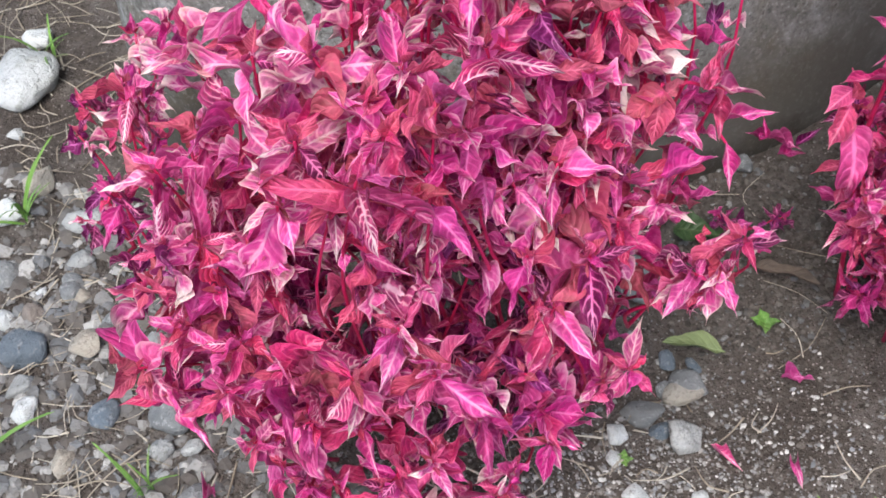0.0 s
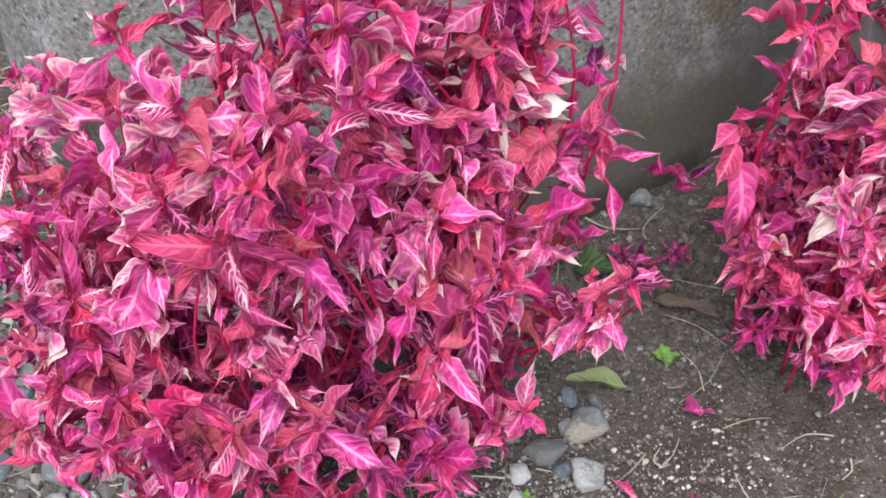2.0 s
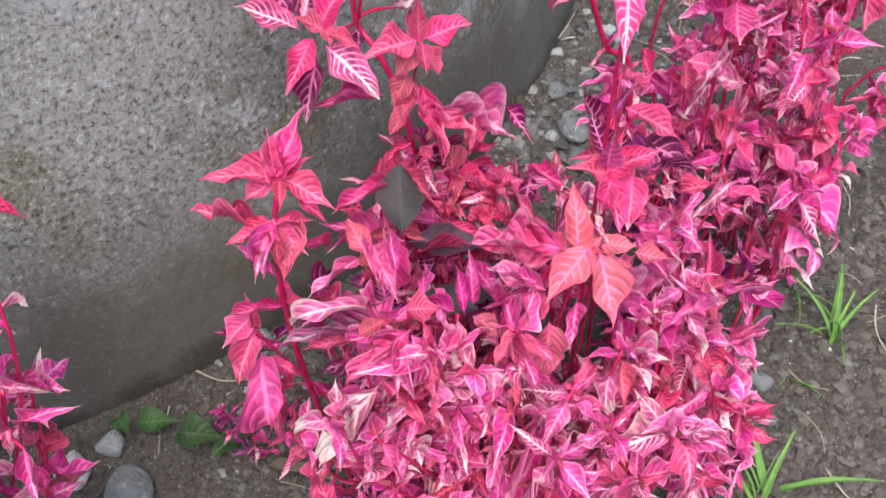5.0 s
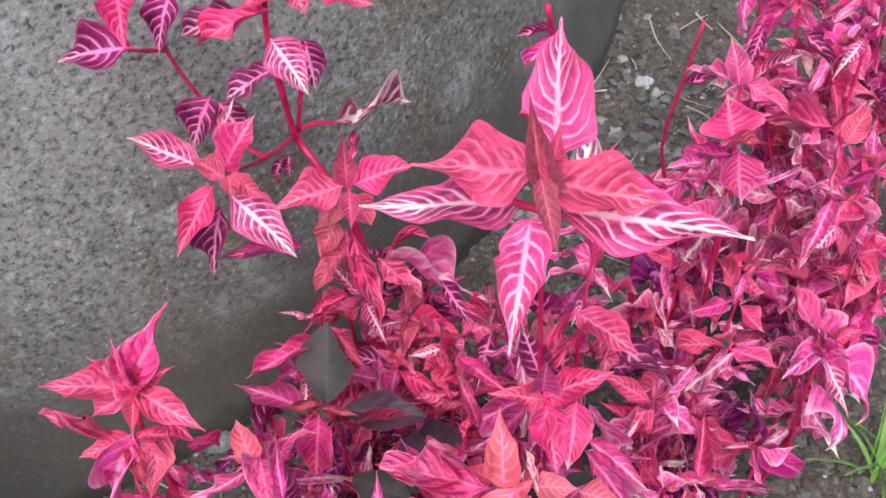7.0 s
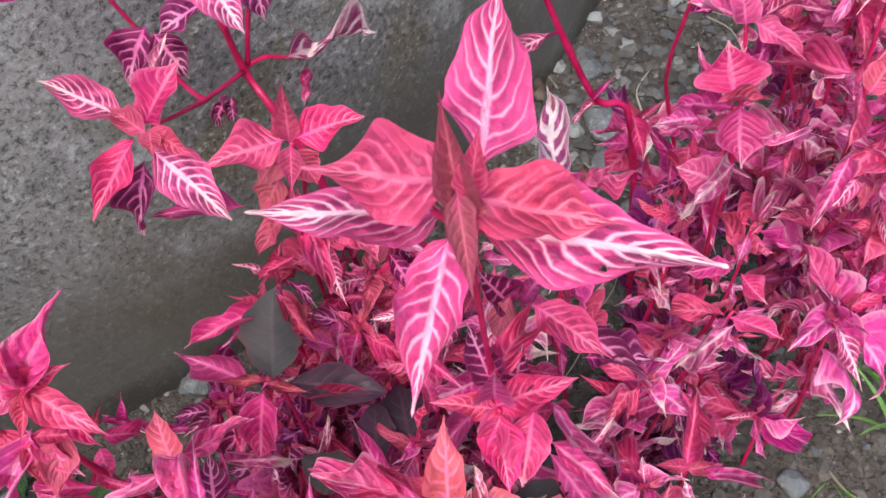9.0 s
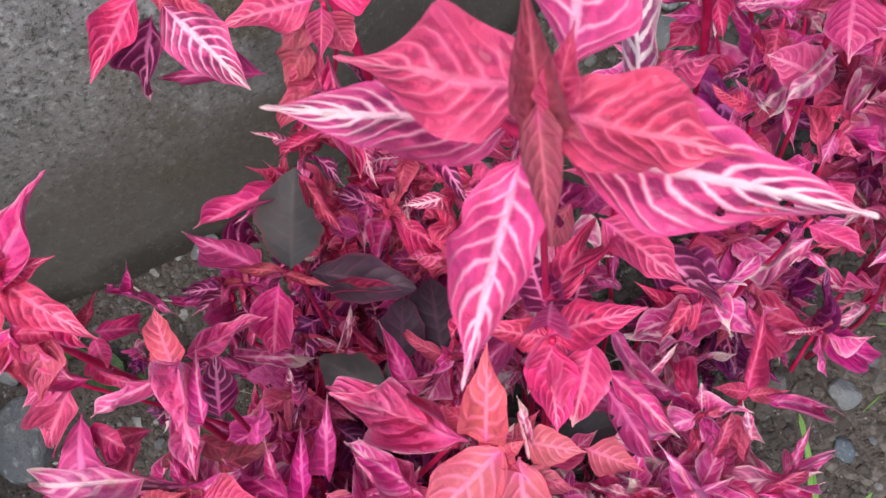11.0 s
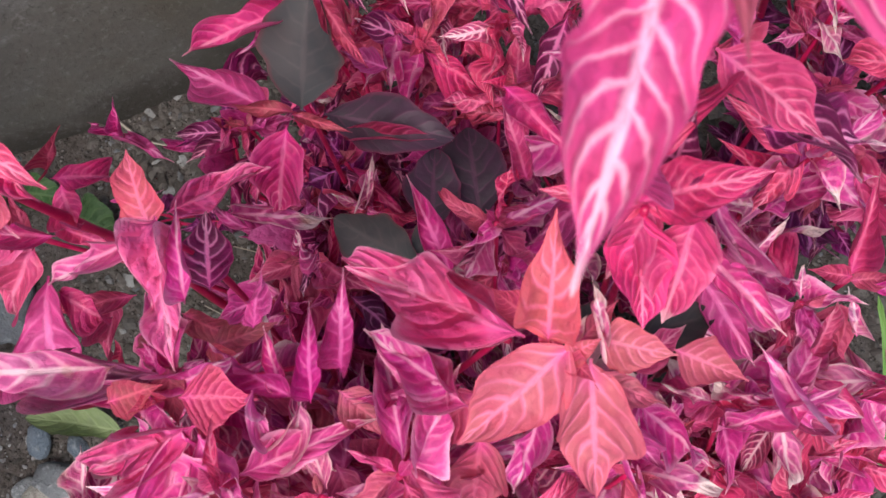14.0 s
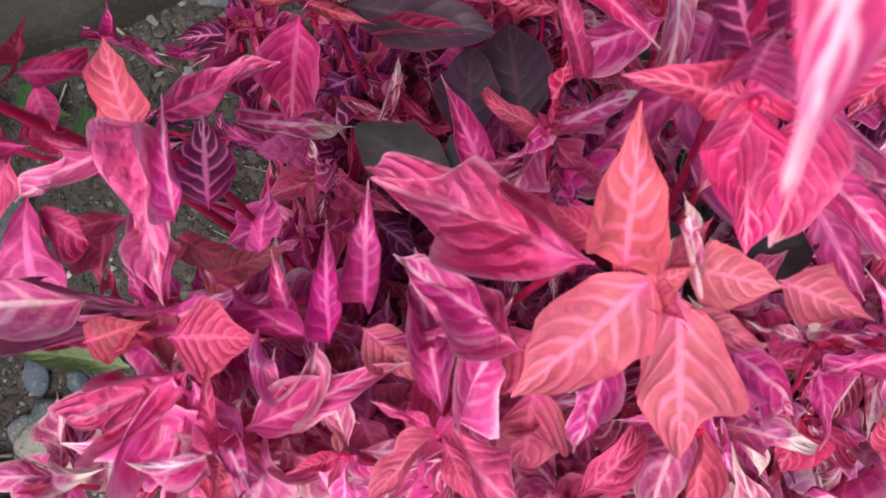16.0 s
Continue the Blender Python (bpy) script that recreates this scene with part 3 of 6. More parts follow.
def leaf(parent, base, tip, up=(0, 0, 1), shape="flat", colour="magenta", wide=1.0, fine=False, name="leaf"):
    """One leaf of a plant, from its foot on the stem to its tip, the upper face turned towards up."""
    b, t = Vector(base), Vector(tip)
    y = (t - b)
    size = y.length
    y.normalize()
    x = y.cross(Vector(up))
    if x.length < 0.05:
        x = y.cross(Vector((0.3, -1, 0.2)))
    x.normalize()
    z = x.cross(y)
    ob = new(name, leaf_data(shape, colour, fine, int(abs(b.x + 2 * b.y + 3 * b.z) * 7919) % 3))
    m = Matrix((x * size * wide, y * size, z * size)).transposed().to_4x4()
    m.translation = b
    ob.parent = parent
    if parent:
        up_to = parent.parent.matrix_basis @ parent.matrix_basis if parent.parent else parent.matrix_basis
        m = up_to.inverted() @ m
    ob.matrix_basis = m
    return ob


def tube(points, r0, r1, sides=7, nodes=0.0):
    """A tapered stem through the points, swollen a little at the nodes."""
    pts = [Vector(p) for p in points]
    path = []
    for i in range(len(pts) - 1):
        a, b = pts[max(i - 1, 0)], pts[i]
        c, d = pts[i + 1], pts[min(i + 2, len(pts) - 1)]
        for s in range(4):
            t = s / 4
            path.append(0.5 * ((2 * b) + (c - a) * t + (2 * a - 5 * b + 4 * c - d) * t * t + (3 * b - a - 3 * c + d) * t ** 3))
    path.append(pts[-1])
    verts, faces, n = [], [], len(path)
    for i, p in enumerate(path):
        d = (path[min(i + 1, n - 1)] - path[max(i - 1, 0)]).normalized()
        x = d.cross(Vector((0.2, 1, 0.1))).normalized()
        y = d.cross(x)
        r = r0 + (r1 - r0) * i / (n - 1)
        if nodes and i % 4 == 0:
            r *= 1 + nodes
        verts += [tuple(p + r * (math.cos(k * math.tau / sides) * x + math.sin(k * math.tau / sides) * y)) for k in range(sides)]
    for i in range(n - 1):
        faces += [(i * sides + k, i * sides + (k + 1) % sides, (i + 1) * sides + (k + 1) % sides, (i + 1) * sides + k) for k in range(sides)]
    faces += [tuple(reversed(range(sides))), tuple(range((n - 1) * sides, n * sides))]
    return verts, faces


def stem(parent, points, r0=0.0030, r1=0.002, material=None, name="stem"):
    o = parent.matrix_basis.translation
    verts, faces = tube([Vector(p) - o for p in points], r0, r1, nodes=0.25)
    return part(name, mesh_of(name, verts, faces, material or STEM), parent)


def plant(root, label, category="plant", group="bloodleaf plants in the bed", name="bloodleaf_plant"):
    e = new(name)
    e.empty_display_size = 0.05
    e.matrix_basis = Matrix.Translation((root[0], root[1], ground_z(root[0], root[1]) - 0.004))
    return tagged(e, label, category, group)


UP = Vector((0, 0, 1))


def pick(rng, weights):
    names = list(weights)
    return rng.choices(names, [weights[n] for n in names])[0]


def rosette(rng, parent, top, axis, size, colours, pairs=3, spread=1.0):
    """A star of crossed leaf pairs at a shoot's tip: the lower ones long and bowed, the upper small and upright."""
    axis = Vector(axis).normalized()
    side = axis.cross(Vector((math.cos(rng.uniform(0, 6.3)), math.sin(rng.uniform(0, 6.3)), 0.2))).normalized()
    other = axis.cross(side)
    spin = rng.uniform(0, math.pi)
    for p in range(pairs + 1):
        f = p / pairs
        for s in (0, 1):
            a = spin + p * math.pi / 2 + s * math.pi + rng.gauss(0, 0.22)
            lift = -0.15 + 1.15 * f + rng.gauss(0, 0.22)
            out = (math.cos(a) * side + math.sin(a) * other) * spread
            way = (out * math.cos(lift) + axis * math.sin(lift)).normalized()
            way.z -= 0.35 * (1 - f) * rng.uniform(0.1, 1.3)
            way.normalize()
            long = size * (1.08 - 0.66 * f) * rng.uniform(0.75, 1.2)
            foot = Vector(top) - axis * (1 - f) * size * 0.34
            shape = "young" if p == pairs else pick(rng, {"spear": 2.6, "fold": 2.6, "droop": 1.8, "twist": 2.6, "crumple": 2.8, "curl": 1.6, "hook": 1.8})
            colour = pick(rng, {"coral": 1.2, "crimson": 1.0, "russet": 0.9}) if p == pairs else pick(rng, colours)
            leaf(parent, foot + way * 0.002, foot + way * long, axis + 0.3 * UP + 0.38 * Vector((rng.gauss(0, 1), rng.gauss(0, 1), rng.gauss(0, 1))), shape, colour, rng.uniform(0.68, 1.08))


def branch(rng, parent, start, end, size, colours, r0=0.0035, bend=0.12, nodes=True, low=0.25, bare=0.34):
    """A stem from start to end with a rosette at its tip and leaf pairs below it."""
    a, b = Vector(start), Vector(end)
    span = (b - a).length
    m1 = a.lerp(b, 0.35) + Vector((rng.gauss(0, 1), rng.gauss(0, 1), rng.uniform(0.3, 1.2))) * span * bend
    m2 = a.lerp(b, 0.72) + Vector((rng.gauss(0, 1), rng.gauss(0, 1), rng.uniform(0.2, 1.0))) * span * bend
    parent = stem(parent, (a, m1, m2, b), r0, r0 * 0.45)
    axis = ((b - m2).normalized() * 0.8 + Vector((0.0, -0.35, 0.6))).normalized()
    rosette(rng, parent, b, axis, size, colours, 3)
    if nodes:
        steps = max(2, int(span / 0.045))
        for i in range(steps):
            f = low + (0.93 - low) * (i + 0.5) / steps
            c = (1 - f) ** 2 * a + 2 * f * (1 - f) * (m1 + m2) / 2 + f * f * b
            for s in (0, 1):
                if rng.random() < bare:
                    continue
                ang = i * math.pi / 2 + s * math.pi + rng.gauss(0, 0.4)
                way = Vector((math.cos(ang), math.sin(ang), rng.uniform(-0.6, 0.5))).normalized()
                shape = pick(rng, {"fold": 2.5, "droop": 2.2, "twist": 2.4, "crumple": 3, "curl": 1.2, "hook": 1.4})
                leaf(parent, c, c + way * size * rng.uniform(0.6, 1.05), UP + 0.6 * Vector((rng.gauss(0, 1), rng.gauss(0, 1), 0)), shape, pick(rng, colours), rng.uniform(0.66, 1.1))


# ---- ground ----
def spaced(lo, hi, step, far):
    """Coordinates that lie close in the bed and ever wider out to the horizon."""
    mid = list(np.arange(lo, hi + step / 2, step))
    grow, out = step, []
    d = 0.0
    while d < far:
        grow *= 1.45
        d += grow
        out.append(d)
    return [lo - o for o in reversed(out)] + mid + [hi + o for o in out]


gx, gy = spaced(-1.0, 1.6, 0.014, 160.0), spaced(0.3, 2.3, 0.014, 160.0)
gverts = [(x, y, ground_z(x, y)) for y in gy for x in gx]
gn = len(gx)
gfaces = [(j * gn + i, j * gn + i + 1, (j + 1) * gn + i + 1, (j + 1) * gn + i) for j in range(len(gy) - 1) for i in range(gn - 1)]
tagged(new("ground", mesh_of("ground", gverts, gfaces, SOIL)), "bare brown gritty garden soil with scattered gravel", "ground", kind="structure")

# ---- the round concrete wall behind the bed ----
WALL_C, WALL_R, WALL_H, WALL_T, BATTER = (-0.133, 2.43), 1.25, 1.5, 0.14, 0.075


def wall_plan(inset):
    """The outer line of the wall on the ground, set back by inset: a wide arc that turns away in a tight one."""
    pts = []
    r = WALL_R - inset
    for i in range(61):
        a = radians(30 - i * 2.05)
        pts.append((WALL_C[0] + r * math.cos(a), WALL_C[1] + r * math.sin(a)))
    a_end = radians(30 - 60 * 2.05)
    small = 0.30
    c2 = (WALL_C[0] + (WALL_R - small) * math.cos(a_end), WALL_C[1] + (WALL_R - small) * math.sin(a_end))
    for i in range(1, 15):
        a = a_end - radians(i * 7.0)
        pts.append((c2[0] + (small - inset) * math.cos(a), c2[1] + (small - inset) * math.sin(a)))
    a = a_end - radians(98)
    last = pts[-1]
    for i in range(1, 8):
        pts.append((last[0] - math.sin(a) * -0.16 * i * -1, last[1] + math.cos(a) * -0.16 * i))
    return pts


rows = [(-0.25, 0.0), (-0.02, 0.0), (0.06, 0.004), (0.25, 0.018), (0.5, 0.036), (0.75, 0.055), (1.0, 0.075), (1.25, 0.092), (1.485, 0.108), (1.5, 0.12), (1.5, 0.24), (1.485, 0.255), (-0.25, 0.27)]
plans = [wall_plan(i) for _, i in rows]
wn_ = len(plans[0])
wverts = []
for (z, _), line in zip(rows, plans):
    for x, y in line:
        v = Vector((x, y, z))
        d = 0.006 * noise.noise(v * 2.3) + 0.0025 * noise.noise(v * 9.0)
        wverts.append((x + d * 0.5, y - d, z))
wfaces = [(j * wn_ + i, (j + 1) * wn_ + i, (j + 1) * wn_ + i + 1, j * wn_ + i + 1) for j in range(len(rows) - 1) for i in range(wn_ - 1)]
wfaces += [tuple(j * wn_ for j in range(len(rows))), tuple(j * wn_ + wn_ - 1 for j in reversed(range(len(rows))))]
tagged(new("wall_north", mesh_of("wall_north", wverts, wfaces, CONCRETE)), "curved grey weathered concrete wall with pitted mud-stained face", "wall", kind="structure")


# ---- stones ----
def stone_mesh(name, material, seed, rough=0.16, facets=0, flat=0.62):
    """A stone of width 1 that sits on z = 0, sunk a little: rounded, or chipped to facets."""
    rng = random.Random(seed)
    bm = bmesh.new()
    bmesh.ops.create_icosphere(bm, subdivisions=3, radius=0.5)
    cuts = []
    for _ in range(facets):
        d = Vector((rng.gauss(0, 1), rng.gauss(0, 1), rng.gauss(0, 0.8))).normalized()
        cuts.append((d, rng.uniform(0.27, 0.40)))
    off = Vector((seed * 3.7, seed * 1.3, 0))
    for v in bm.verts:
        p = v.co.copy()
        p *= 1 + rough * noise.noise(p * 2.2 + off) * 1.6 + rough * 0.4 * noise.noise(p * 6.0 + off)
        for d, h in cuts:
            over = p.dot(d) - h
            if over > 0:
                p -= d * over * 0.9
        p.z = p.z * flat + flat * 0.32
        v.co = p
    me = bpy.data.meshes.new(name)
    bm.to_mesh(me)
    bm.free()
    me.materials.append(material)
    me.polygons.foreach_set("use_smooth", [facets == 0 or True] * len(me.polygons))
    return me


STONES_LEFT = [
    (-0.562, 0.981, 0.066, 0.90, 'b'),
    (-0.478, 0.984, 0.058, 0.85, 't'),
    (-0.432, 0.880, 0.041, 1.00, 'b'),
    (-0.476, 0.808, 0.037, 1.10, 't'),
    (-0.339, 0.881, 0.071, 0.75, 'g'),
    (-0.422, 0.981, 0.039, 0.80, 'b'),
    (-0.295, 0.756, 0.047, 0.75, 'g'),
    (-0.350, 0.829, 0.040, 0.80, 'l'),
    (-0.338, 0.790, 0.033, 0.80, 'l'),
    (-0.309, 0.831, 0.029, 0.90, 'l'),
    (-0.614, 1.283, 0.051, 1.50, 't'),
    (-0.522, 1.205, 0.083, 0.60, 'l'),
    (-0.522, 1.097, 0.028, 1.00, 'g'),
    (-0.563, 1.080, 0.022, 0.80, 'w'),
    (-0.500, 1.067, 0.029, 0.90, 't'),
    (-0.566, 1.038, 0.040, 0.90, 'n'),
    (-0.452, 1.028, 0.028, 1.00, 'g'),
    (-0.554, 0.924, 0.046, 0.70, 'l'),
]
STONES_FRONT = [
    (-0.542, 0.882, 0.041, 0.90, 'w'),
    (-0.458, 0.664, 0.035, 1.00, 't'),
    (0.277, 1.112, 0.067, 1.20, 'g'),
    (0.276, 0.901, 0.063, 0.55, 'g'),
    (0.298, 0.877, 0.033, 0.70, 'b'),
    (0.334, 0.934, 0.060, 0.60, 't'),
    (0.329, 0.867, 0.055, 1.10, 'l'),
    (0.238, 0.863, 0.037, 0.90, 'w'),
    (0.232, 0.827, 0.020, 1.20, 'w'),
    (0.253, 0.769, 0.035, 0.90, 'w'),
    (0.337, 0.763, 0.028, 1.00, 'w'),
    (0.229, 0.743, 0.032, 0.80, 'l'),
    (0.408, 0.728, 0.066, 0.85, 'l'),
    (0.252, 0.666, 0.024, 1.20, 't'),
    (0.366, 0.682, 0.031, 0.80, 'b'),
    (0.356, 0.651, 0.068, 0.40, 'g'),
    (-0.382, 0.990, 0.047, 0.80, 'l'),
    (-0.216, 0.832, 0.044, 0.70, 'g'),
]
STONES_BACK = [
    (-0.683, 1.500, 0.115, 1.00, 'W'),
    (-0.682, 1.599, 0.057, 1.10, 'w'),
    (-0.518, 1.075, 0.032, 0.90, 'g'),
    (-0.630, 1.112, 0.041, 1.00, 'g'),
    (-0.609, 1.028, 0.040, 1.00, 'w'),
    (-0.648, 1.223, 0.047, 0.80, 'w'),
    (-0.673, 1.386, 0.029, 0.70, 'w'),
    (-0.513, 1.132, 0.045, 0.80, 'l'),
    (0.205, 1.160, 0.056, 0.90, 'w'),
    (0.252, 1.185, 0.038, 1.00, 'l'),
    (0.760, 0.945, 0.036, 0.50, 'l'),
    (1.076, 1.148, 0.032, 0.80, 'g'),
    (0.942, 1.835, 0.034, 0.60, 'l'),
    (0.930, 1.701, 0.036, 0.90, 'g'),
    (0.935, 1.620, 0.042, 1.30, 'g'),
    (0.903, 1.614, 0.025, 1.00, 'l'),
    (0.931, 1.560, 0.042, 0.90, 'g'),
    (0.944, 1.785, 0.026, 0.70, 'l'),
]
STONES_FAR = [
    (1.032, 1.829, 0.019, 1.00, 'l'),
    (0.446, 1.311, 0.035, 0.90, 'g'),
    (1.042, 1.827, 0.024, 0.90, 'w'),
    (1.050, 1.804, 0.020, 0.90, 'l'),
    (0.314, 0.992, 0.022, 1.50, 'b'),
    (0.350, 0.983, 0.019, 1.20, 'b'),
    (0.342, 0.954, 0.053, 0.70, 'g'),
    (0.308, 0.946, 0.029, 0.80, 'g'),
    (0.278, 1.114, 0.048, 1.00, 'g'),
    (1.070, 1.092, 0.020, 1.00, 'b'),
    (0.940, 1.219, 0.015, 1.00, 'l'),
]
srng = random.Random(11)
for rows_ in (STONES_LEFT, STONES_FRONT, STONES_BACK, STONES_FAR):
    for x, y, w, aspect, kind in rows_:
        round_one = kind in "bgW"
        key = "w" if kind == "W" else kind
        me = stone_mesh("stone", STONE[key], srng.randrange(900), 0.17 if round_one else 0.26, 3 if round_one else 11)
        st = new("stone", me)
        big = 1.04 * w
        st.matrix_basis = Matrix.LocRotScale((x, y, ground_z(x, y) - 0.05 * w), Euler((srng.gauss(0, 0.12), srng.gauss(0, 0.12), srng.gauss(0, 0.25))), (big, big * aspect * 1.15, big * min(1.0, aspect + 0.2)))
        words = STONE_WORDS[key] + (" rounded pebble" if round_one else " chipped stone") + " lying on the soil"
        tagged(st, words, "stone", "stones on the soil")


def gravel(name, count, seed, region, sizes, label, material=GRAVEL):
    """Many small chips in one mesh."""
    rng = random.Random(seed)
    verts, faces = [], []
    base = [(1, 0, 0), (-1, 0, 0), (0, 1, 0), (0, -1, 0), (0, 0, 0.8), (0, 0, -0.5), (0.62, 0.6, 0.25), (-0.6, 0.55, 0.3), (0.55, -0.62, 0.3), (-0.6, -0.6, 0.2)]
    tris = [(4, 0, 6), (4, 6, 2), (4, 2, 7), (4, 7, 1), (4, 1, 9), (4, 9, 3), (4, 3, 8), (4, 8, 0), (0, 5, 6), (6, 5, 2), (2, 5, 7), (7, 5, 1), (1, 5, 9), (9, 5, 3), (3, 5, 8), (8, 5, 0)]
    done = 0
    while done < count:
        x, y = region(rng)
        if (x - WALL_C[0]) ** 2 + (y - WALL_C[1]) ** 2 < (WALL_R - 0.02) ** 2 and y < WALL_C[1]:
            continue
        s = sizes[0] * (sizes[1] / sizes[0]) ** (rng.random() ** 1.7)
        m = Euler((rng.gauss(0, 0.3), rng.gauss(0, 0.3), rng.uniform(0, 6.3))).to_matrix()
        sx, sy, sz = s * rng.uniform(0.7, 1.2), s * rng.uniform(0.6, 1.0), s * rng.uniform(0.4, 0.8)
        o, i0 = Vector((x, y, ground_z(x, y) + sz * 0.15)), len(verts)
        for b in base:
            j = 0.8 + 0.4 * rng.random()
            verts.append(tuple(o + m @ Vector((b[0] * sx * j, b[1] * sy * j, b[2] * sz * j))))
        faces += [tuple(i0 + k for k in f) for f in tris]
        done += 1
    me = mesh_of(name, verts, faces, material, False)
    tagged(new(name, me), label, "gravel", kind="stuff")


def left_region(rng):
    return rng.gauss(-0.45, 0.22), rng.uniform(0.55, 1.75)


def bed_region(rng):
    return rng.uniform(-0.8, 1.45), rng.uniform(0.5, 2.1)


def back_region(rng):
    return rng.gauss(0.96, 0.13), rng.gauss(1.62, 0.22)


def front_region(rng):
    return rng.gauss(0.26, 0.2), rng.gauss(0.76, 0.13)


gravel("gravel", 3600, 5, left_region, (0.003, 0.020), "loose grey and tan gravel chips on the soil")
gravel("gravel", 170, 4, left_region, (0.009, 0.021), "angular broken grey stones among the gravel")
gravel("gravel", 4500, 6, bed_region, (0.0014, 0.0055), "fine grit and small crumbs strewn over the soil")
gravel("gravel", 2400, 7, back_region, (0.002, 0.015), "dull grey gravel heaped at the foot of the wall", DULL_GRAVEL)
gravel("gravel", 9000, 8, front_region, (0.0010, 0.0054), "small pale mixed grit in front of the plants", PALE_GRIT)


gravel("soil_crumb", 9000, 9, bed_region, (0.0016, 0.0065), "dark loose crumbs and clods of garden soil", CRUMBS)


def right_region(rng):
    return rng.uniform(0.82, 1.35), rng.uniform(0.75, 1.5)


def nook_region(rng):
    return rng.uniform(0.34, 0.64), rng.uniform(1.0, 1.32)


gravel("soil_crumb", 3200, 49, nook_region, (0.0015, 0.0080), "dark crumbs of soil between the bushes and the wall", CRUMBS)
gravel("gravel", 420, 50, nook_region, (0.002, 0.009), "dull gravel chips between the bushes and the wall", DULL_GRAVEL)
gravel("soil_crumb", 3500, 29, back_region, (0.002, 0.010), "dark crumbs of soil at the foot of the wall", CRUMBS)
gravel("soil_crumb", 1300, 39, right_region, (0.005, 0.015), "larger dry clods of soil beside the plants", CRUMBS)
gravel("soil_crumb", 7000, 19, right_region, (0.002, 0.011), "dry grey-brown clods of soil beside the plants", CRUMBS)


def straws(name, count, seed, region, long, label):
    rng = random.Random(seed)
    verts, faces = [], []
    for _ in range(count):
        x, y = region(rng)
        a, n = rng.uniform(0, 6.3), rng.uniform(*long)
        k = rng.gauss(0, 0.25)
        p = [(x, y), (x + n * 0.5 * math.cos(a), y + n * 0.5 * math.sin(a)), (x + n * math.cos(a + k), y + n * math.sin(a + k))]
        z0 = rng.uniform(0.002, 0.007)
        v, f = tube([(q[0], q[1], ground_z(*q) + z0 + 0.004 * i * rng.random()) for i, q in enumerate(p)], rng.uniform(0.0006, 0.0019), 0.0005, 4)
        i0 = len(verts)
        verts += v
        faces += [tuple(i0 + i for i in q) for q in f]
    tagged(new(name, mesh_of(name, verts, faces, STRAW)), label, "straw", kind="stuff")


straws("dry_straw", 420, 21, bed_region, (0.02, 0.11), "thin dry straw and twigs lying on the soil")
straws("dry_straw", 90, 23, front_region, (0.02, 0.08), "bent dry grass stalks on the soil before the plants")
straws("dry_straw", 480, 22, left_region, (0.02, 0.11), "dry grass stalks among the gravel")

# ---- loose leaves and green shoots on the soil ----
def loose_leaf(x, y, z, turn, size, shape, colour, wide, label, name="fallen_leaf", tilt=0.15):
    ob = new(name, leaf_data(shape, colour))
    ob.matrix_basis = Matrix.LocRotScale((x, y, ground_z(x, y) + z), Euler((tilt, 0.12, radians(turn))), (size * wide, size, size))
    return tagged(ob, label, "leaf", "loose leaves on the soil")


loose_leaf(0.394, 0.998, 0.014, 86, 0.088, "oval", "lime", 0.66, "smooth pale green fallen leaf lying on soil")
loose_leaf(0.360, 0.852, 0.010, -140, 0.055, "fold", "pink", 0.9, "wilted pink leaf dropped on the soil")
loose_leaf(0.462, 0.955, 0.010, -100, 0.045, "crumple", "magenta", 0.9, "crumpled magenta leaf dropped on the soil")
loose_leaf(0.455, 0.815, 0.010, -170, 0.04, "curl", "pink", 0.8, "curled pink leaf dropped on the soil")
loose_leaf(0.440, 0.700, 0.010, -150, 0.075, "broad", "dry", 0.8, "brown dry fallen leaf on the soil")
loose_leaf(-0.27, 0.775, 0.012, 170, 0.05, "crumple", "pink", 0.9, "crumpled pink leaf dropped on the gravel")
loose_leaf(-0.15, 0.70, 0.010, 100, 0.06, "broad", "dry", 0.9, "brown dry fallen leaf on the gravel")
loose_leaf(-0.22, 0.69, 0.010, 30, 0.06, "broad", "dry", 0.9, "grey-brown dry leaf lying on the gravel")
loose_leaf(0.845, 1.680, 0.008, -140, 0.045, "crumple", "dry", 1.2, "crumpled grey-brown dead leaf near the wall")
loose_leaf(0.440, 1.132, 0.008, -115, 0.10, "oval", "dry", 0.36, "long grey-brown dead leaf on the soil")
loose_leaf(0.915, 1.180, 0.012, -75, 0.055, "broad", "dry", 1.0, "olive-brown fallen leaf on the soil")
loose_leaf(0.335, 1.185, 0.016, -115, 0.075, "broad", "green", 1.1, "broad dark green fallen leaf beside the stones", tilt=0.3)
loose_leaf(0.285, 1.205, 0.014, -100, 0.06, "broad", "green", 1.0, "dark green curled leaf beside the stones")

loose_leaf(0.375, 1.150, 0.014, -60, 0.055, "oval", "green", 0.9, "dark green leaf lying near the wall", tilt=0.2)
loose_leaf(0.262, 1.215, 0.02, -150, 0.05, "broad", "green", 0.9, "dark green leaf beside the pale stones", tilt=0.35)


def grass_tuft(x, y, seed, blades, long, label):
    """A small tuft of broad grass blades."""
    rng = random.Random(seed)
    e = plant((x, y), label, "grass", "green grass tufts", "grass_tuft")
    for _ in range(blades + 3):
        a, lift = rng.uniform(0, 6.3), rng.uniform(0.2, 1.1)
        n = long * rng.uniform(0.7, 1.7)
        o = e.matrix_basis.translation + Vector((rng.gauss(0, 0.006), rng.gauss(0, 0.006), 0.002))
        leaf(e, o, o + n * Vector((math.cos(a) * math.cos(lift), math.sin(a) * math.cos(lift), math.sin(lift))), UP, "blade", "grass", rng.uniform(0.7, 1.5), name="blade")


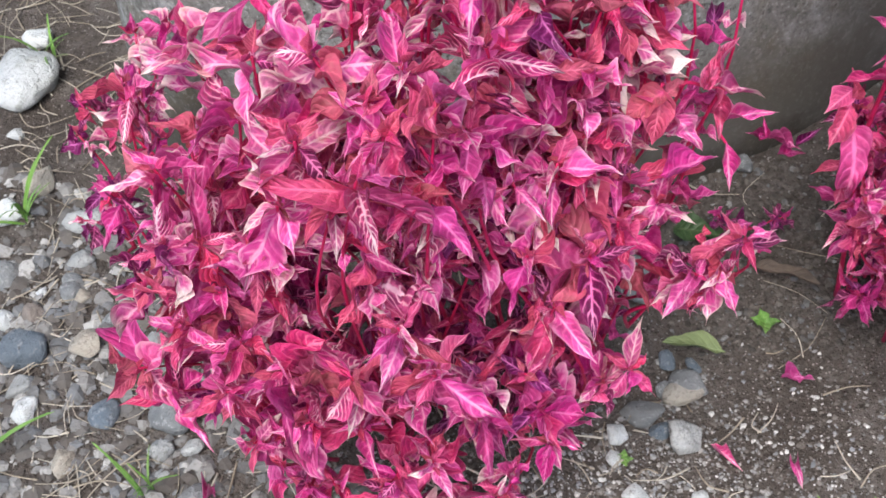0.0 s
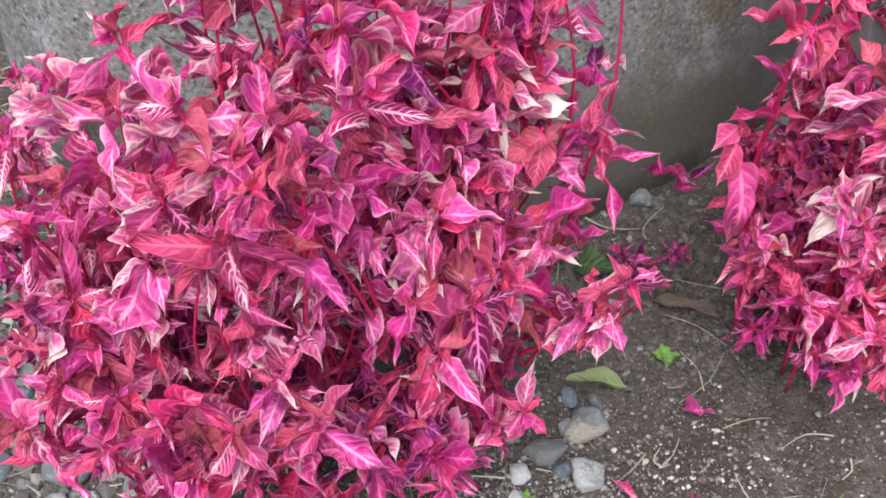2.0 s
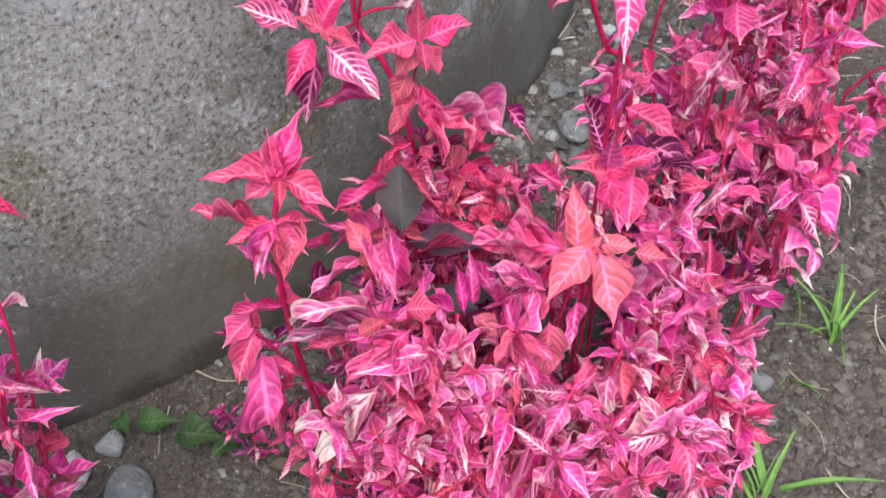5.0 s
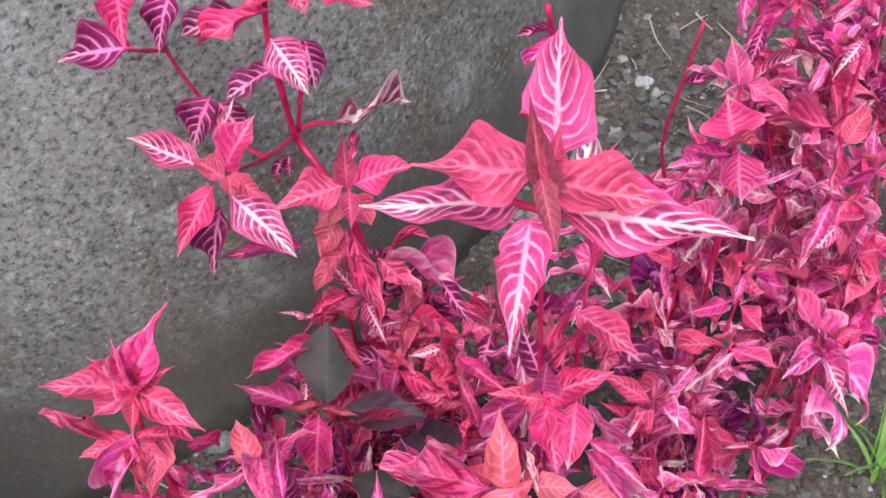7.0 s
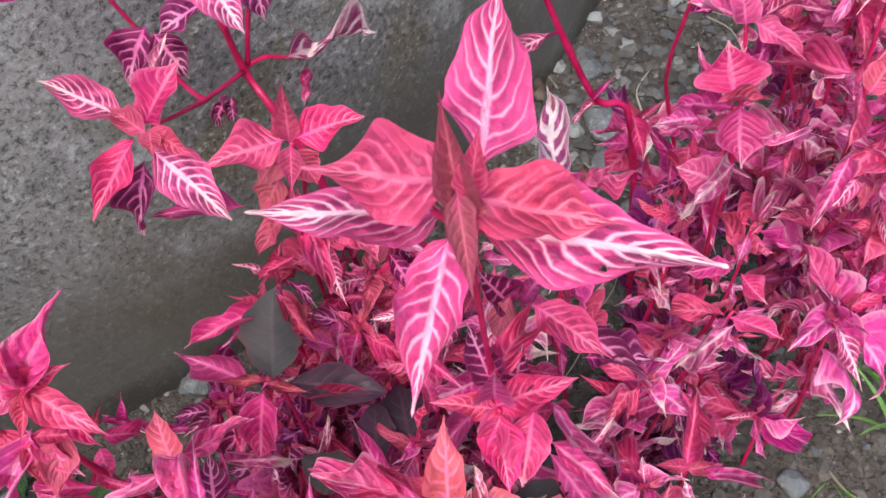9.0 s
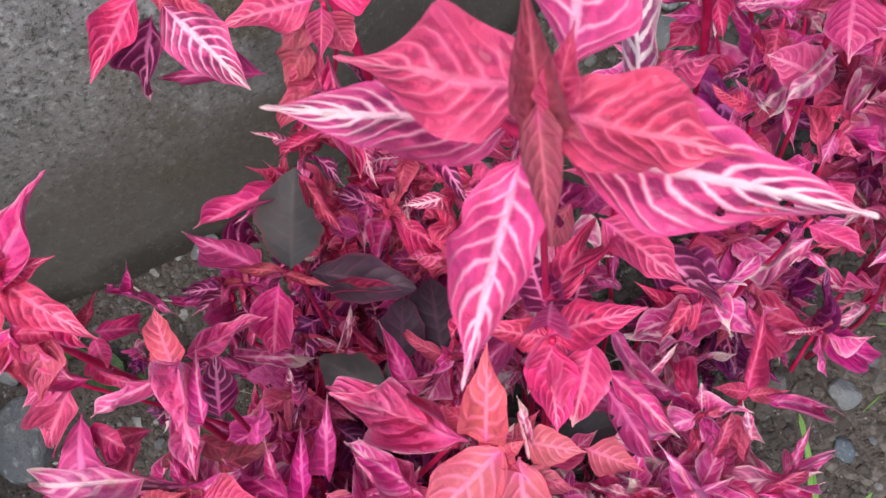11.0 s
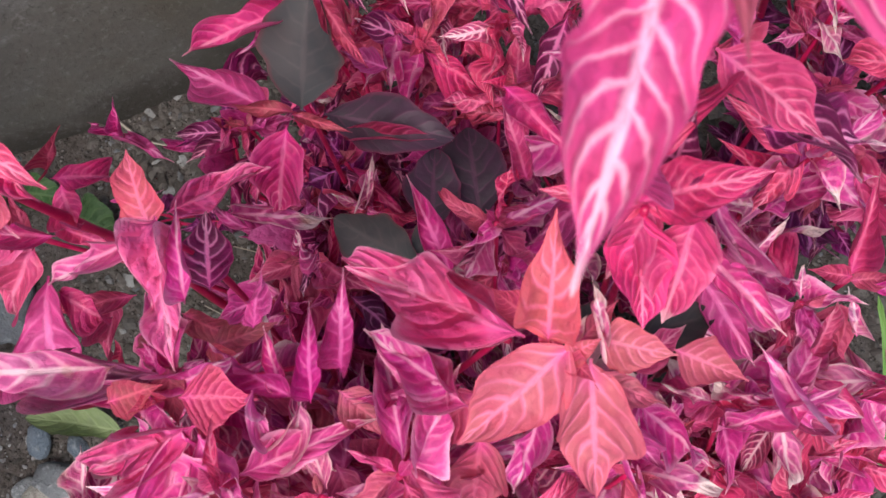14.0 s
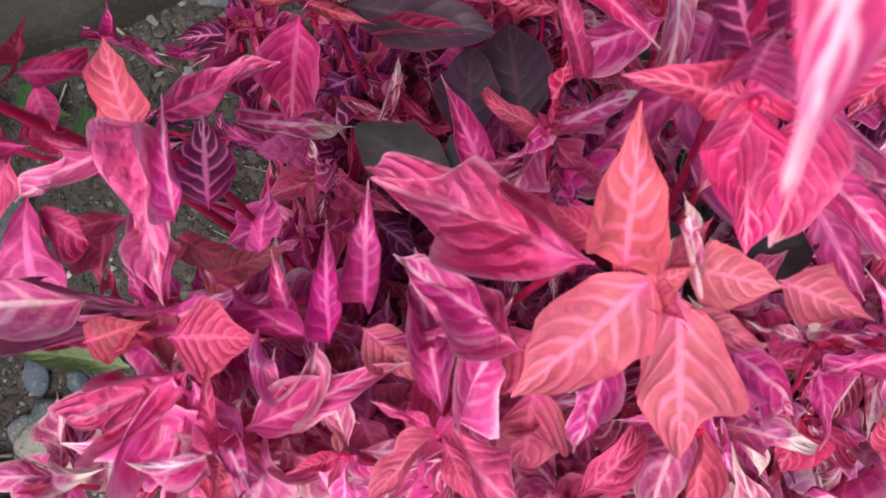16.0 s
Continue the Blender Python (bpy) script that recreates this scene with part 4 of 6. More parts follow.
LEAF["grass"] = leaf_material("grass_blade", (0.10, 0.26, 0.045), (0.14, 0.31, 0.065), (0.20, 0.37, 0.10), 0.04, 0.5, 0.0, 3.0, 0.45, 0.08, edge=(0.12, 0.26, 0.06))
for x, y, n, long in ((-0.36, 0.77, 4, 0.07), (-0.60, 0.80, 7, 0.09), (-0.62, 1.22, 5, 0.08), (-0.56, 0.66, 6, 0.08), (0.16, 0.62, 4, 0.05), (-0.15, 0.63, 5, 0.05), (0.50, 0.70, 1, 0.06), (0.56, 0.72, 1, 0.07), (0.960, 0.925, 6, 0.07), (1.03, 0.99, 6, 0.09), (1.17, 1.28, 5, 0.07), (1.19, 1.20, 6, 0.08), (1.12, 1.14, 1, 0.03), (-0.66, 1.56, 5, 0.06), (0.95, 0.85, 4, 0.06)):
    grass_tuft(x, y, int(1000 * x + 99), n, long, "small tuft of bright green grass blades in soil")


def sprout(x, y, seed, size, label):
    rng = random.Random(seed)
    e = plant((x, y), label, "seedling", "green seedlings", "seedling")
    o = e.matrix_basis.translation
    top = o + Vector((0, 0, size * 0.6))
    stem(e, (o, o.lerp(top, 0.5) + Vector((0.001, 0.001, 0)), top), 0.0009, 0.0007, LEAF["grass"])
    for i in range(4):
        a = i * 1.57 + rng.uniform(-0.3, 0.3)
        leaf(e, top, top + size * Vector((math.cos(a), math.sin(a), 0.25)), UP, "broad", "grass", 1.2)


for i, (x, y, s) in enumerate(((0.451, 1.040, 0.022), (0.245, 0.826, 0.014), (0.345, 0.75, 0.010), (-0.20, 0.66, 0.02), (0.99, 1.62, 0.012), (-0.47, 1.0, 0.010))):
    sprout(x, y, 40 + i, s, "tiny green seedling with round leaves in soil")


# ---- the left-hand bush: many shoots that rise from a few roots ----
MIX_LOW = {"rose": 1.4, "magenta": 3.4, "plum": 1.0, "purple": 0.5, "pink": 3.4, "bleached": 1.0, "withered": 1.0, "crimson": 2.4, "pale": 0.8}
MIX_TOP = {"rose": 1.6, "magenta": 2.2, "crimson": 3.2, "pink": 4.4, "coral": 0.9, "pale": 0.8, "bleached": 1.5, "russet": 0.25, "plum": 0.5}
MIX_STAR = {"rose": 3.0, "pale": 2.5, "pink": 2.0, "bleached": 1.2, "plum": 0.8}
MIX_BRIGHT = {"pink": 4.5, "rose": 1.6, "bleached": 2.2, "crimson": 1.5, "pale": 1}
MIX_LEFT = {"rose": 1.6, "magenta": 2.4, "pink": 4.2, "crimson": 2.2, "coral": 1.5, "pale": 1.2, "bleached": 1.3, "withered": 1.6, "russet": 1.0, "plum": 0.4, "purple": 0.1}
# darker leaf colours that put the shade under the left crown into low shoots
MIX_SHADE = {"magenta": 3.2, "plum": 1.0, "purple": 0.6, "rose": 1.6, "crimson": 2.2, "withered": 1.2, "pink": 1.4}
MIX_FILL = {"rose": 3, "coral": 2, "crimson": 2, "pale": 1.5, "plum": 1.5, "pink": 1.5}
MIX_RIGHT = {"pink": 5, "rose": 2.0, "crimson": 2.2, "magenta": 1.6, "coral": 1.2, "bleached": 1.5, "withered": 1.2, "pale": 1}
# inner leaves: the shade deep inside the bushes, painted as darker leaf colours
MIX_DEEP_SHADE = {"magenta": 3, "plum": 1.2, "purple": 1.2, "crimson": 2.2}
MIX_WILT = {"purple": 3, "plum": 2, "magenta": 1.5, "bleached": 0.6}
WORDS = ("bushy magenta bloodleaf plant with wilting pink-veined leaves", "crimson bloodleaf plant with crowded drooping leaves", "bright pink bloodleaf plant with bleached leaf tips")


def bush(seed, roots, tips, size, mixes, bare=0.34, split=0.42):
    """Shares the shoot tips out among the nearest roots, and grows a plant on each root."""
    rng = random.Random(seed)
    share = {i: [] for i in range(len(roots))}
    for tip in tips:
        i = min(share, key=lambda i: (roots[i][0] - tip[0]) ** 2 + (roots[i][1] - tip[1]) ** 2 + rng.uniform(0, 0.02))
        share[i].append(tip)
    for i, own in share.items():
        if not own:
            continue
        e = plant(roots[i], WORDS[i % 3])
        o = e.matrix_basis.translation
        for x, y, z in own:
            h = min(0.55 * z, 0.3) * rng.uniform(0.2, 0.9)
            start = o + Vector((rng.gauss(0, 0.012), rng.gauss(0, 0.012), 0.0)) if z < 0.3 else o + Vector(((x - o.x) * 0.2, (y - o.y) * 0.2, h * 0.2))
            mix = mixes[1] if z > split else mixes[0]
            branch(rng, e, start, (x, y, z), size * rng.uniform(0.85, 1.15), mix, 0.0024, 0.03, True, 0.60 if z > 0.4 else 0.46, bare)


# shoot tips: the crown, the face that leans over the gravel, its skirts and the taller back
LEFT_HIGH = [
    (-0.105, 0.719, 0.740), (-0.192, 0.732, 0.660), (0.014, 0.668, 0.770), (0.035, 0.686, 0.740), (0.144, 0.771, 0.620),
    (0.071, 0.716, 0.720), (0.169, 0.804, 0.620), (0.130, 0.789, 0.720), (0.086, 0.746, 0.780),
    (0.026, 0.708, 0.800), (-0.039, 0.716, 0.800), (-0.091, 0.739, 0.780), (-0.172, 0.846, 0.700), (-0.283, 0.946, 0.550),
    (-0.184, 0.683, 0.620), (-0.151, 0.680, 0.630), (-0.213, 0.681, 0.560), (-0.177, 0.652, 0.550),
    (-0.143, 0.665, 0.580), (-0.075, 0.662, 0.700), (-0.032, 0.667, 0.700),
]
LEFT_FACE = [
    (0.013, 0.614, 0.600),
    (0.118, 0.725, 0.550), (0.175, 0.746, 0.520), (0.203, 0.786, 0.520), (0.244, 0.829, 0.500),
    (0.073, 0.690, 0.400), (0.117, 0.709, 0.380), (0.133, 0.706, 0.320),
    (0.146, 0.711, 0.240), (0.038, 0.634, 0.500), (-0.036, 0.630, 0.500), (-0.092, 0.624, 0.520), (-0.129, 0.640, 0.540),
    (-0.157, 0.645, 0.450), (-0.213, 0.664, 0.420), (-0.244, 0.671, 0.450), (-0.128, 0.670, 0.320), (-0.094, 0.666, 0.360),
]
LEFT_LOW = [
    (-0.156, 0.664, 0.320), (-0.045, 0.665, 0.350), (-0.011, 0.646, 0.280), (0.024, 0.654, 0.300), (0.097, 0.662, 0.220),
    (0.070, 0.693, 0.320), (0.144, 0.719, 0.480),
    (-0.102, 0.649, 0.640), (-0.326, 0.927, 0.400), (0.035, 0.654, 0.720), (-0.009, 0.649, 0.740), (-0.054, 0.670, 0.760),
    (0.202, 0.813, 0.560), (0.105, 0.750, 0.620), (0.049, 0.725, 0.650), (0.001, 0.689, 0.780), (0.050, 0.694, 0.780),
    (0.200, 0.849, 0.660), (0.159, 0.809, 0.660), (-0.439, 1.162, 0.300),
]
LEFT_TOP = [
    (0.077, 0.873, 0.800), (0.026, 0.902, 0.800), (0.134, 0.870, 0.800), (0.187, 0.864, 0.750),
    (0.123, 0.799, 0.780), (0.167, 0.813, 0.700), (0.055, 0.762, 0.820), (0.008, 0.790, 0.860),
    (-0.011, 0.797, 0.880), (0.102, 0.818, 0.820),
    (0.195, 0.849, 0.740), (0.194, 0.842, 0.800),
    (0.301, 0.934, 0.520), (0.234, 0.901, 0.600), (0.076, 0.784, 0.820), (-0.098, 0.801, 0.800),
]
LEFT_TOP += [(0.017, 0.777, 0.920), (0.062, 0.798, 0.920), (0.114, 0.815, 0.900), (0.162, 0.849, 0.850), (-0.016, 0.796, 0.920)]
LEFT_TOP += [(0.246, 0.903, 0.860), (0.248, 0.914, 0.780), (0.312, 0.941, 0.740), (0.222, 0.882, 0.860), (0.232, 0.910, 0.720), (0.214, 0.891, 0.800)]
LEFT_HIGH += [(-0.159, 0.782, 0.580), (-0.177, 0.787, 0.620), (-0.161, 0.802, 0.500), (-0.223, 0.816, 0.500), (-0.126, 0.791, 0.600), (-0.157, 0.776, 0.660)]
lrng = random.Random(4)
left_tips = LEFT_HIGH + LEFT_FACE + LEFT_LOW + LEFT_TOP
inner_tips = []
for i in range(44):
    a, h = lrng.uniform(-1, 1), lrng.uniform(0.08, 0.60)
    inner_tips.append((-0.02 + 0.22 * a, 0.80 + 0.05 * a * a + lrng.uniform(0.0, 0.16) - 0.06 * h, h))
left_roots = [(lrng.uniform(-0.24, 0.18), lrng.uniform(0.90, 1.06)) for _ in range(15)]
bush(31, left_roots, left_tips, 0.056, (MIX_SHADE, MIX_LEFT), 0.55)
bush(32, [(lrng.uniform(-0.2, 0.16), lrng.uniform(0.88, 1.0)) for _ in range(6)], inner_tips, 0.066, (MIX_DEEP_SHADE, MIX_DEEP_SHADE))


def sprig(seed, root, label, tips, size, mix, thick=0.0024):
    """A low side shoot with a few leafy tips."""
    rng = random.Random(seed)
    e = plant(root, label)
    o = e.matrix_basis.translation
    fork = o.lerp(Vector(tips[0]), 0.45)
    for i, tip in enumerate(tips):
        branch(rng, e, o if i == 0 else fork, tip, size, mix, thick, 0.05, True, 0.45)


sprig(71, (0.17, 0.96), "leaning magenta bloodleaf shoot that hangs over the stones", [(0.322, 0.782, 0.500), (0.309, 0.777, 0.450), (0.280, 0.770, 0.460)], 0.052, MIX_TOP)
sprig(72, (0.03, 0.80), "low creeping bloodleaf shoot with pale-veined pink stars", [(-0.042, 0.683, 0.170), (-0.059, 0.653, 0.120), (-0.010, 0.672, 0.130)], 0.056, MIX_STAR, 0.003)
sprig(73, (0.05, 0.79), "low creeping bloodleaf shoot with striped pink star leaves", [(0.062, 0.646, 0.110), (0.096, 0.688, 0.150), (0.116, 0.651, 0.090), (0.022, 0.660, 0.07)], 0.058, MIX_STAR, 0.003)
sprig(78, (-0.12, 0.82), "low bloodleaf shoot with crimson rosettes over the gravel", [(-0.150, 0.705, 0.200), (-0.125, 0.690, 0.180), (-0.095, 0.70, 0.16)], 0.055, MIX_LOW, 0.003)
sprig(74, (-0.36, 1.02), "wilted purple bloodleaf sprig hanging over the gravel", [(-0.434, 1.108, 0.300), (-0.390, 1.042, 0.280), (-0.443, 1.053, 0.200), (-0.322, 0.895, 0.280)], 0.045, MIX_WILT)
sprig(75, (-0.40, 1.22), "thin red bloodleaf stem with withered pale leaves", [(-0.343, 1.161, 0.420), (-0.332, 1.077, 0.400), (-0.293, 1.146, 0.450)], 0.05, {"bleached": 2, "magenta": 2, "crimson": 1})
sprig(76, (0.16, 0.92), "low pink bloodleaf shoot that leans over the stones", [(0.229, 0.758, 0.310), (0.200, 0.751, 0.300)], 0.05, MIX_LOW)
sprig(77, (0.88, 0.98), "low leaning bloodleaf sprig on a bare crimson stem", [(0.952, 0.953, 0.260), (0.954, 0.959, 0.180), (1.029, 0.896, 0.080)], 0.045, MIX_LOW)

sprig(79, (0.46, 1.20), "small wilted purple bloodleaf sprig lying near the wall", [(0.405, 1.150, 0.05), (0.430, 1.120, 0.05), (0.480, 1.165, 0.06), (0.395, 1.185, 0.04)], 0.030, MIX_WILT, 0.0016)

# ---- the right-hand bush ----
RIGHT_FACE = [
    (0.624, 0.887, 0.560), (0.658, 0.888, 0.530), (0.694, 0.892, 0.570), (0.603, 0.884, 0.500), (0.644, 0.889, 0.470),
    (0.692, 0.885, 0.470), (0.738, 0.872, 0.500), (0.789, 0.907, 0.500), (0.760, 0.832, 0.500), (0.715, 0.825, 0.480),
    (0.690, 0.895, 0.380), (0.638, 0.893, 0.380), (0.575, 0.883, 0.450), (0.545, 0.876, 0.500), (0.584, 0.871, 0.380),
    (0.623, 0.853, 0.350), (0.677, 0.854, 0.330), (0.731, 0.826, 0.420), (0.799, 0.845, 0.380),
]
RIGHT_LOW = [
    (0.906, 0.930, 0.300), (0.528, 0.862, 0.350), (0.565, 0.845, 0.350), (0.602, 0.822, 0.340), (0.551, 0.841, 0.280),
    (0.631, 0.828, 0.280), (0.586, 0.830, 0.260), (0.830, 0.941, 0.480), (0.876, 0.998, 0.450), (0.509, 0.999, 0.250),
    (0.499, 0.974, 0.330), (0.875, 0.949, 0.400), (0.590, 0.924, 0.550),
    (0.849, 1.180, 0.550), (0.942, 1.249, 0.500), (0.985, 1.197, 0.450), (0.963, 1.140, 0.420), (0.780, 1.114, 0.480),
    (0.886, 1.076, 0.450), (0.727, 1.020, 0.500),
]
rrng = random.Random(8)
right_tips = RIGHT_FACE + RIGHT_LOW
for i in range(30):
    right_tips.append((rrng.uniform(0.56, 0.90), rrng.uniform(0.90, 1.08), rrng.uniform(0.1, 0.40)))
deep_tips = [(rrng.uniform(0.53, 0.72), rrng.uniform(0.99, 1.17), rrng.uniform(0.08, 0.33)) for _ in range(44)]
bright_tips = [(rrng.uniform(0.76, 0.97), rrng.uniform(0.85, 1.0), rrng.uniform(0.2, 0.46)) for _ in range(16)]
rear_tips = [(rrng.uniform(0.90, 1.14), rrng.uniform(1.10, 1.42), rrng.uniform(0.15, 0.50)) for _ in range(20)]
rear_tips += [(rrng.uniform(1.02, 1.24), rrng.uniform(1.26, 1.58), rrng.uniform(0.25, 0.58)) for _ in range(13)]
for i in range(22):
    right_tips.append((rrng.uniform(0.60, 0.84), rrng.uniform(1.06, 1.26), rrng.uniform(0.14, 0.36)))
right_roots = [(rrng.uniform(0.58, 0.85), rrng.uniform(0.98, 1.12)) for _ in range(14)]
rear_roots = [(rrng.uniform(0.94, 1.10), rrng.uniform(1.15, 1.36)) for _ in range(5)] + [(rrng.uniform(1.08, 1.2), rrng.uniform(1.32, 1.5)) for _ in range(3)]
bush(57, right_roots, right_tips, 0.045, (MIX_LOW, MIX_RIGHT), 0.34, 0.31)
bush(59, rear_roots, rear_tips, 0.058, (MIX_LOW, MIX_TOP))
bush(58, [(rrng.uniform(0.56, 0.7), rrng.uniform(1.02, 1.13)) for _ in range(5)], deep_tips, 0.050, (MIX_DEEP_SHADE, MIX_DEEP_SHADE))
bush(60, [(rrng.uniform(0.77, 0.93), rrng.uniform(0.98, 1.06)) for _ in range(9)], bright_tips, 0.052, (MIX_BRIGHT, MIX_BRIGHT))
WILT_TIPS = [
    (0.917, 1.207, 0.119), (0.974, 1.212, 0.070), (0.883, 1.178, 0.101), (0.907, 1.142, 0.135), (0.994, 1.190, 0.162),
    (0.895, 1.162, 0.199), (0.946, 1.157, 0.167), (0.886, 1.166, 0.155), (0.925, 1.237, 0.198), (0.935, 1.147, 0.201),
    (0.975, 1.150, 0.123), (0.981, 1.173, 0.210), (1.025, 1.278, 0.082), (0.906, 1.148, 0.130),
]
bush(61, [(x + 0.02, y + 0.03) for x, y, z in WILT_TIPS[::2]], WILT_TIPS, 0.05, (MIX_WILT, MIX_WILT))
FILL_TIPS = [
    (0.652, 1.225, 0.420), (0.690, 1.199, 0.420), (0.612, 1.218, 0.400), (0.677, 1.164, 0.400), (0.727, 1.169, 0.420),
    (0.629, 1.193, 0.360), (0.712, 1.244, 0.400), (0.671, 1.281, 0.380), (0.590, 1.210, 0.340), (0.733, 1.124, 0.420),
]
bush(62, [(0.66, 1.14), (0.70, 1.12), (0.62, 1.15), (0.73, 1.10)], FILL_TIPS, 0.052, (MIX_FILL, MIX_FILL), 0.5)
FRONT_TIPS = [
    (0.601, 0.947, 0.440), (0.636, 0.922, 0.420), (0.677, 0.915, 0.420), (0.607, 0.910, 0.400), (0.712, 0.911, 0.420),
    (0.742, 0.920, 0.420), (0.818, 0.939, 0.420), (0.847, 0.957, 0.420), (0.843, 0.923, 0.400), (0.807, 0.914, 0.420),
    (0.656, 0.937, 0.440), (0.883, 0.948, 0.380),
]
bush(63, [(0.61, 1.02), (0.66, 1.01), (0.71, 1.02), (0.77, 1.03), (0.82, 1.04), (0.86, 1.03)], FRONT_TIPS, 0.040, (MIX_BRIGHT, MIX_BRIGHT), 0.6)


ODD = {"white": "almost white bleached leaf", "charcoal": "dull charcoal-grey smooth oval leaf", "shade": "dusky dark purple oval leaf", "salmon": "smooth salmon-orange leaf with pink veins", "withered": "pink leaf with a withered cream tip", "bleached": "papery bleached leaf with a withered tip", "ivory": "pink leaf withered to ivory white at the tip", "crepe": "crinkled hot-pink leaf", "tarnish": "wilted pink leaf tarnished grey"}


def more(e, stems, leaves):
    """Stems and leaves of one shoot, by the foot and tip of each."""
    holder = next((ob for ob in e.children if ob.name.startswith("stem")), e)
    for line in stems:
        thick = 0.0036 if len(line) > 5 else 0.0022
        one = stem(e, line, thick, thick * 0.6)
        holder = one if holder is e else holder
    slim = {"fold": 1.05, "crumple": 1.05, "twist": 1.0, "spear": 1.0}
    for bx, by, bz, tx, ty, tz, wide, shape, colour in leaves:
        t = Vector((tx, ty, tz))
        b = t.lerp(Vector((bx, by, bz)), 1.08)
        way = (t - b).normalized()
        up = UP + 0.35 * Vector((0, -1, 0)) + 0.4 * way * (1 if tz < bz else -0.5)
        ob = leaf(holder, b, t, up, shape, colour, slim.get(shape, 1.0) * 1.06 * wide / SHAPES[shape].get("width", 0.46), True)
        if shape == "eaten" or colour in ODD:
            tagged(ob, "pale-veined leaf with insect holes near its tip" if shape == "eaten" else ODD[colour])
    return e


def shoot(root, label, stems, leaves):
    return more(plant(root, label), stems, leaves)


# ---- single shoots that stand out of the bushes ----
shoot((0.17, 0.95), "side shoot of bloodleaf with white-tipped withered leaves", [
    [(0.170, 0.950, 0.000), (0.190, 0.915, 0.320), (0.222, 0.878, 0.540), (0.240, 0.856, 0.630)],
    [(0.222, 0.878, 0.540), (0.258, 0.878, 0.605), (0.286, 0.891, 0.590), (0.301, 0.889, 0.590)],
    [(0.301, 0.889, 0.590), (0.298, 0.870, 0.560), (0.307, 0.861, 0.545)],
], [
    (0.222, 0.862, 0.645, 0.270, 0.861, 0.655, 0.55, "lift", "ivory"),
    (0.186, 0.881, 0.640, 0.211, 0.835, 0.600, 0.38, "spear", "ivory"),
    (0.237, 0.880, 0.660, 0.180, 0.925, 0.670, 0.39, "spear", "rose"),
    (0.240, 0.854, 0.620, 0.205, 0.834, 0.605, 0.66, "ovate", "russet"),
    (0.240, 0.854, 0.620, 0.232, 0.827, 0.580, 0.60, "ovate", "coral"),
    (0.244, 0.857, 0.615, 0.262, 0.869, 0.620, 0.71, "spear", "russet"),
    (0.245, 0.818, 0.550, 0.294, 0.826, 0.565, 0.58, "fold", "magenta"),
    (0.253, 0.852, 0.590, 0.281, 0.838, 0.560, 0.49, "crinkle", "pink"),
    (0.276, 0.890, 0.585, 0.255, 0.874, 0.560, 0.41, "fold", "magenta"),
    (0.285, 0.887, 0.595, 0.313, 0.909, 0.635, 0.43, "crinkle", "crepe"),
    (0.290, 0.890, 0.595, 0.296, 0.912, 0.630, 0.30, "fold", "crepe"),
    (0.298, 0.890, 0.590, 0.340, 0.881, 0.585, 0.36, "crumple", "withered"),
    (0.296, 0.887, 0.590, 0.300, 0.859, 0.550, 0.46, "crumple", "crimson"),
    (0.307, 0.872, 0.565, 0.355, 0.877, 0.570, 0.24, "twist", "pink"),
    (0.307, 0.859, 0.545, 0.311, 0.830, 0.510, 0.43, "fold", "pink"),
])
last = shoot((0.775, 1.03), "tall bloodleaf shoot with a star of large pink-veined leaves", [
    [(0.775, 1.030, 0.000), (0.782, 1.020, 0.300), (0.780, 1.000, 0.600), (0.774, 0.962, 0.872)],
    [(0.774, 0.964, 0.856), (0.767, 0.970, 0.853), (0.762, 0.974, 0.852)],
    [(0.774, 0.962, 0.858), (0.779, 0.960, 0.859), (0.784, 0.959, 0.860)],
    [(0.774, 0.964, 0.868), (0.779, 0.974, 0.873), (0.783, 0.982, 0.876)],
], [
    (0.783, 0.982, 0.876, 0.796, 1.060, 0.890, 0.41, "lift", "blush"),
    (0.771, 0.966, 0.884, 0.713, 0.984, 0.876, 0.52, "lift", "rose"),
    (0.762, 0.974, 0.852, 0.685, 0.985, 0.846, 0.38, "lift", "pale"),
    (0.778, 0.958, 0.884, 0.836, 0.952, 0.866, 0.46, "lift", "rose"),
    (0.784, 0.959, 0.860, 0.874, 0.941, 0.847, 0.35, "eaten", "pale"),
    (0.767, 0.952, 0.860, 0.750, 0.889, 0.848, 0.44, "spear", "blush"),
    (0.774, 0.955, 0.880, 0.770, 0.976, 0.926, 0.30, "young", "russet"),
    (0.773, 0.957, 0.888, 0.776, 0.918, 0.880, 0.30, "young", "russet"),
    (0.777, 0.956, 0.888, 0.783, 0.970, 0.912, 0.42, "young", "coral"),
    (0.776, 0.956, 0.884, 0.786, 0.944, 0.892, 0.46, "young", "russet"),
])
more(last, [], [
    (0.822, 1.077, 0.700, 0.822, 1.134, 0.720, 0.40, "crinkle", "white"),
    (0.808, 1.028, 0.660, 0.846, 1.001, 0.645, 0.46, "flat", "rose"),
    (0.793, 1.054, 0.620, 0.776, 1.056, 0.660, 0.45, "cup", "plum"),
    (0.802, 1.057, 0.620, 0.823, 1.060, 0.660, 0.42, "fold", "magenta"),
    (0.723, 1.104, 0.600, 0.742, 1.076, 0.580, 0.42, "fold", "plum"),
    (0.793, 1.052, 0.630, 0.783, 1.039, 0.610, 0.50, "oval", "russet"),
])
more(last, [
], [
    (0.779, 0.990, 0.660, 0.800, 1.030, 0.630, 0.40, "droop", "rose"),
    (0.782, 1.010, 0.500, 0.800, 1.070, 0.460, 0.46, "droop", "magenta"),
    (0.782, 1.010, 0.500, 0.840, 0.970, 0.450, 0.46, "crumple", "pink"),
])
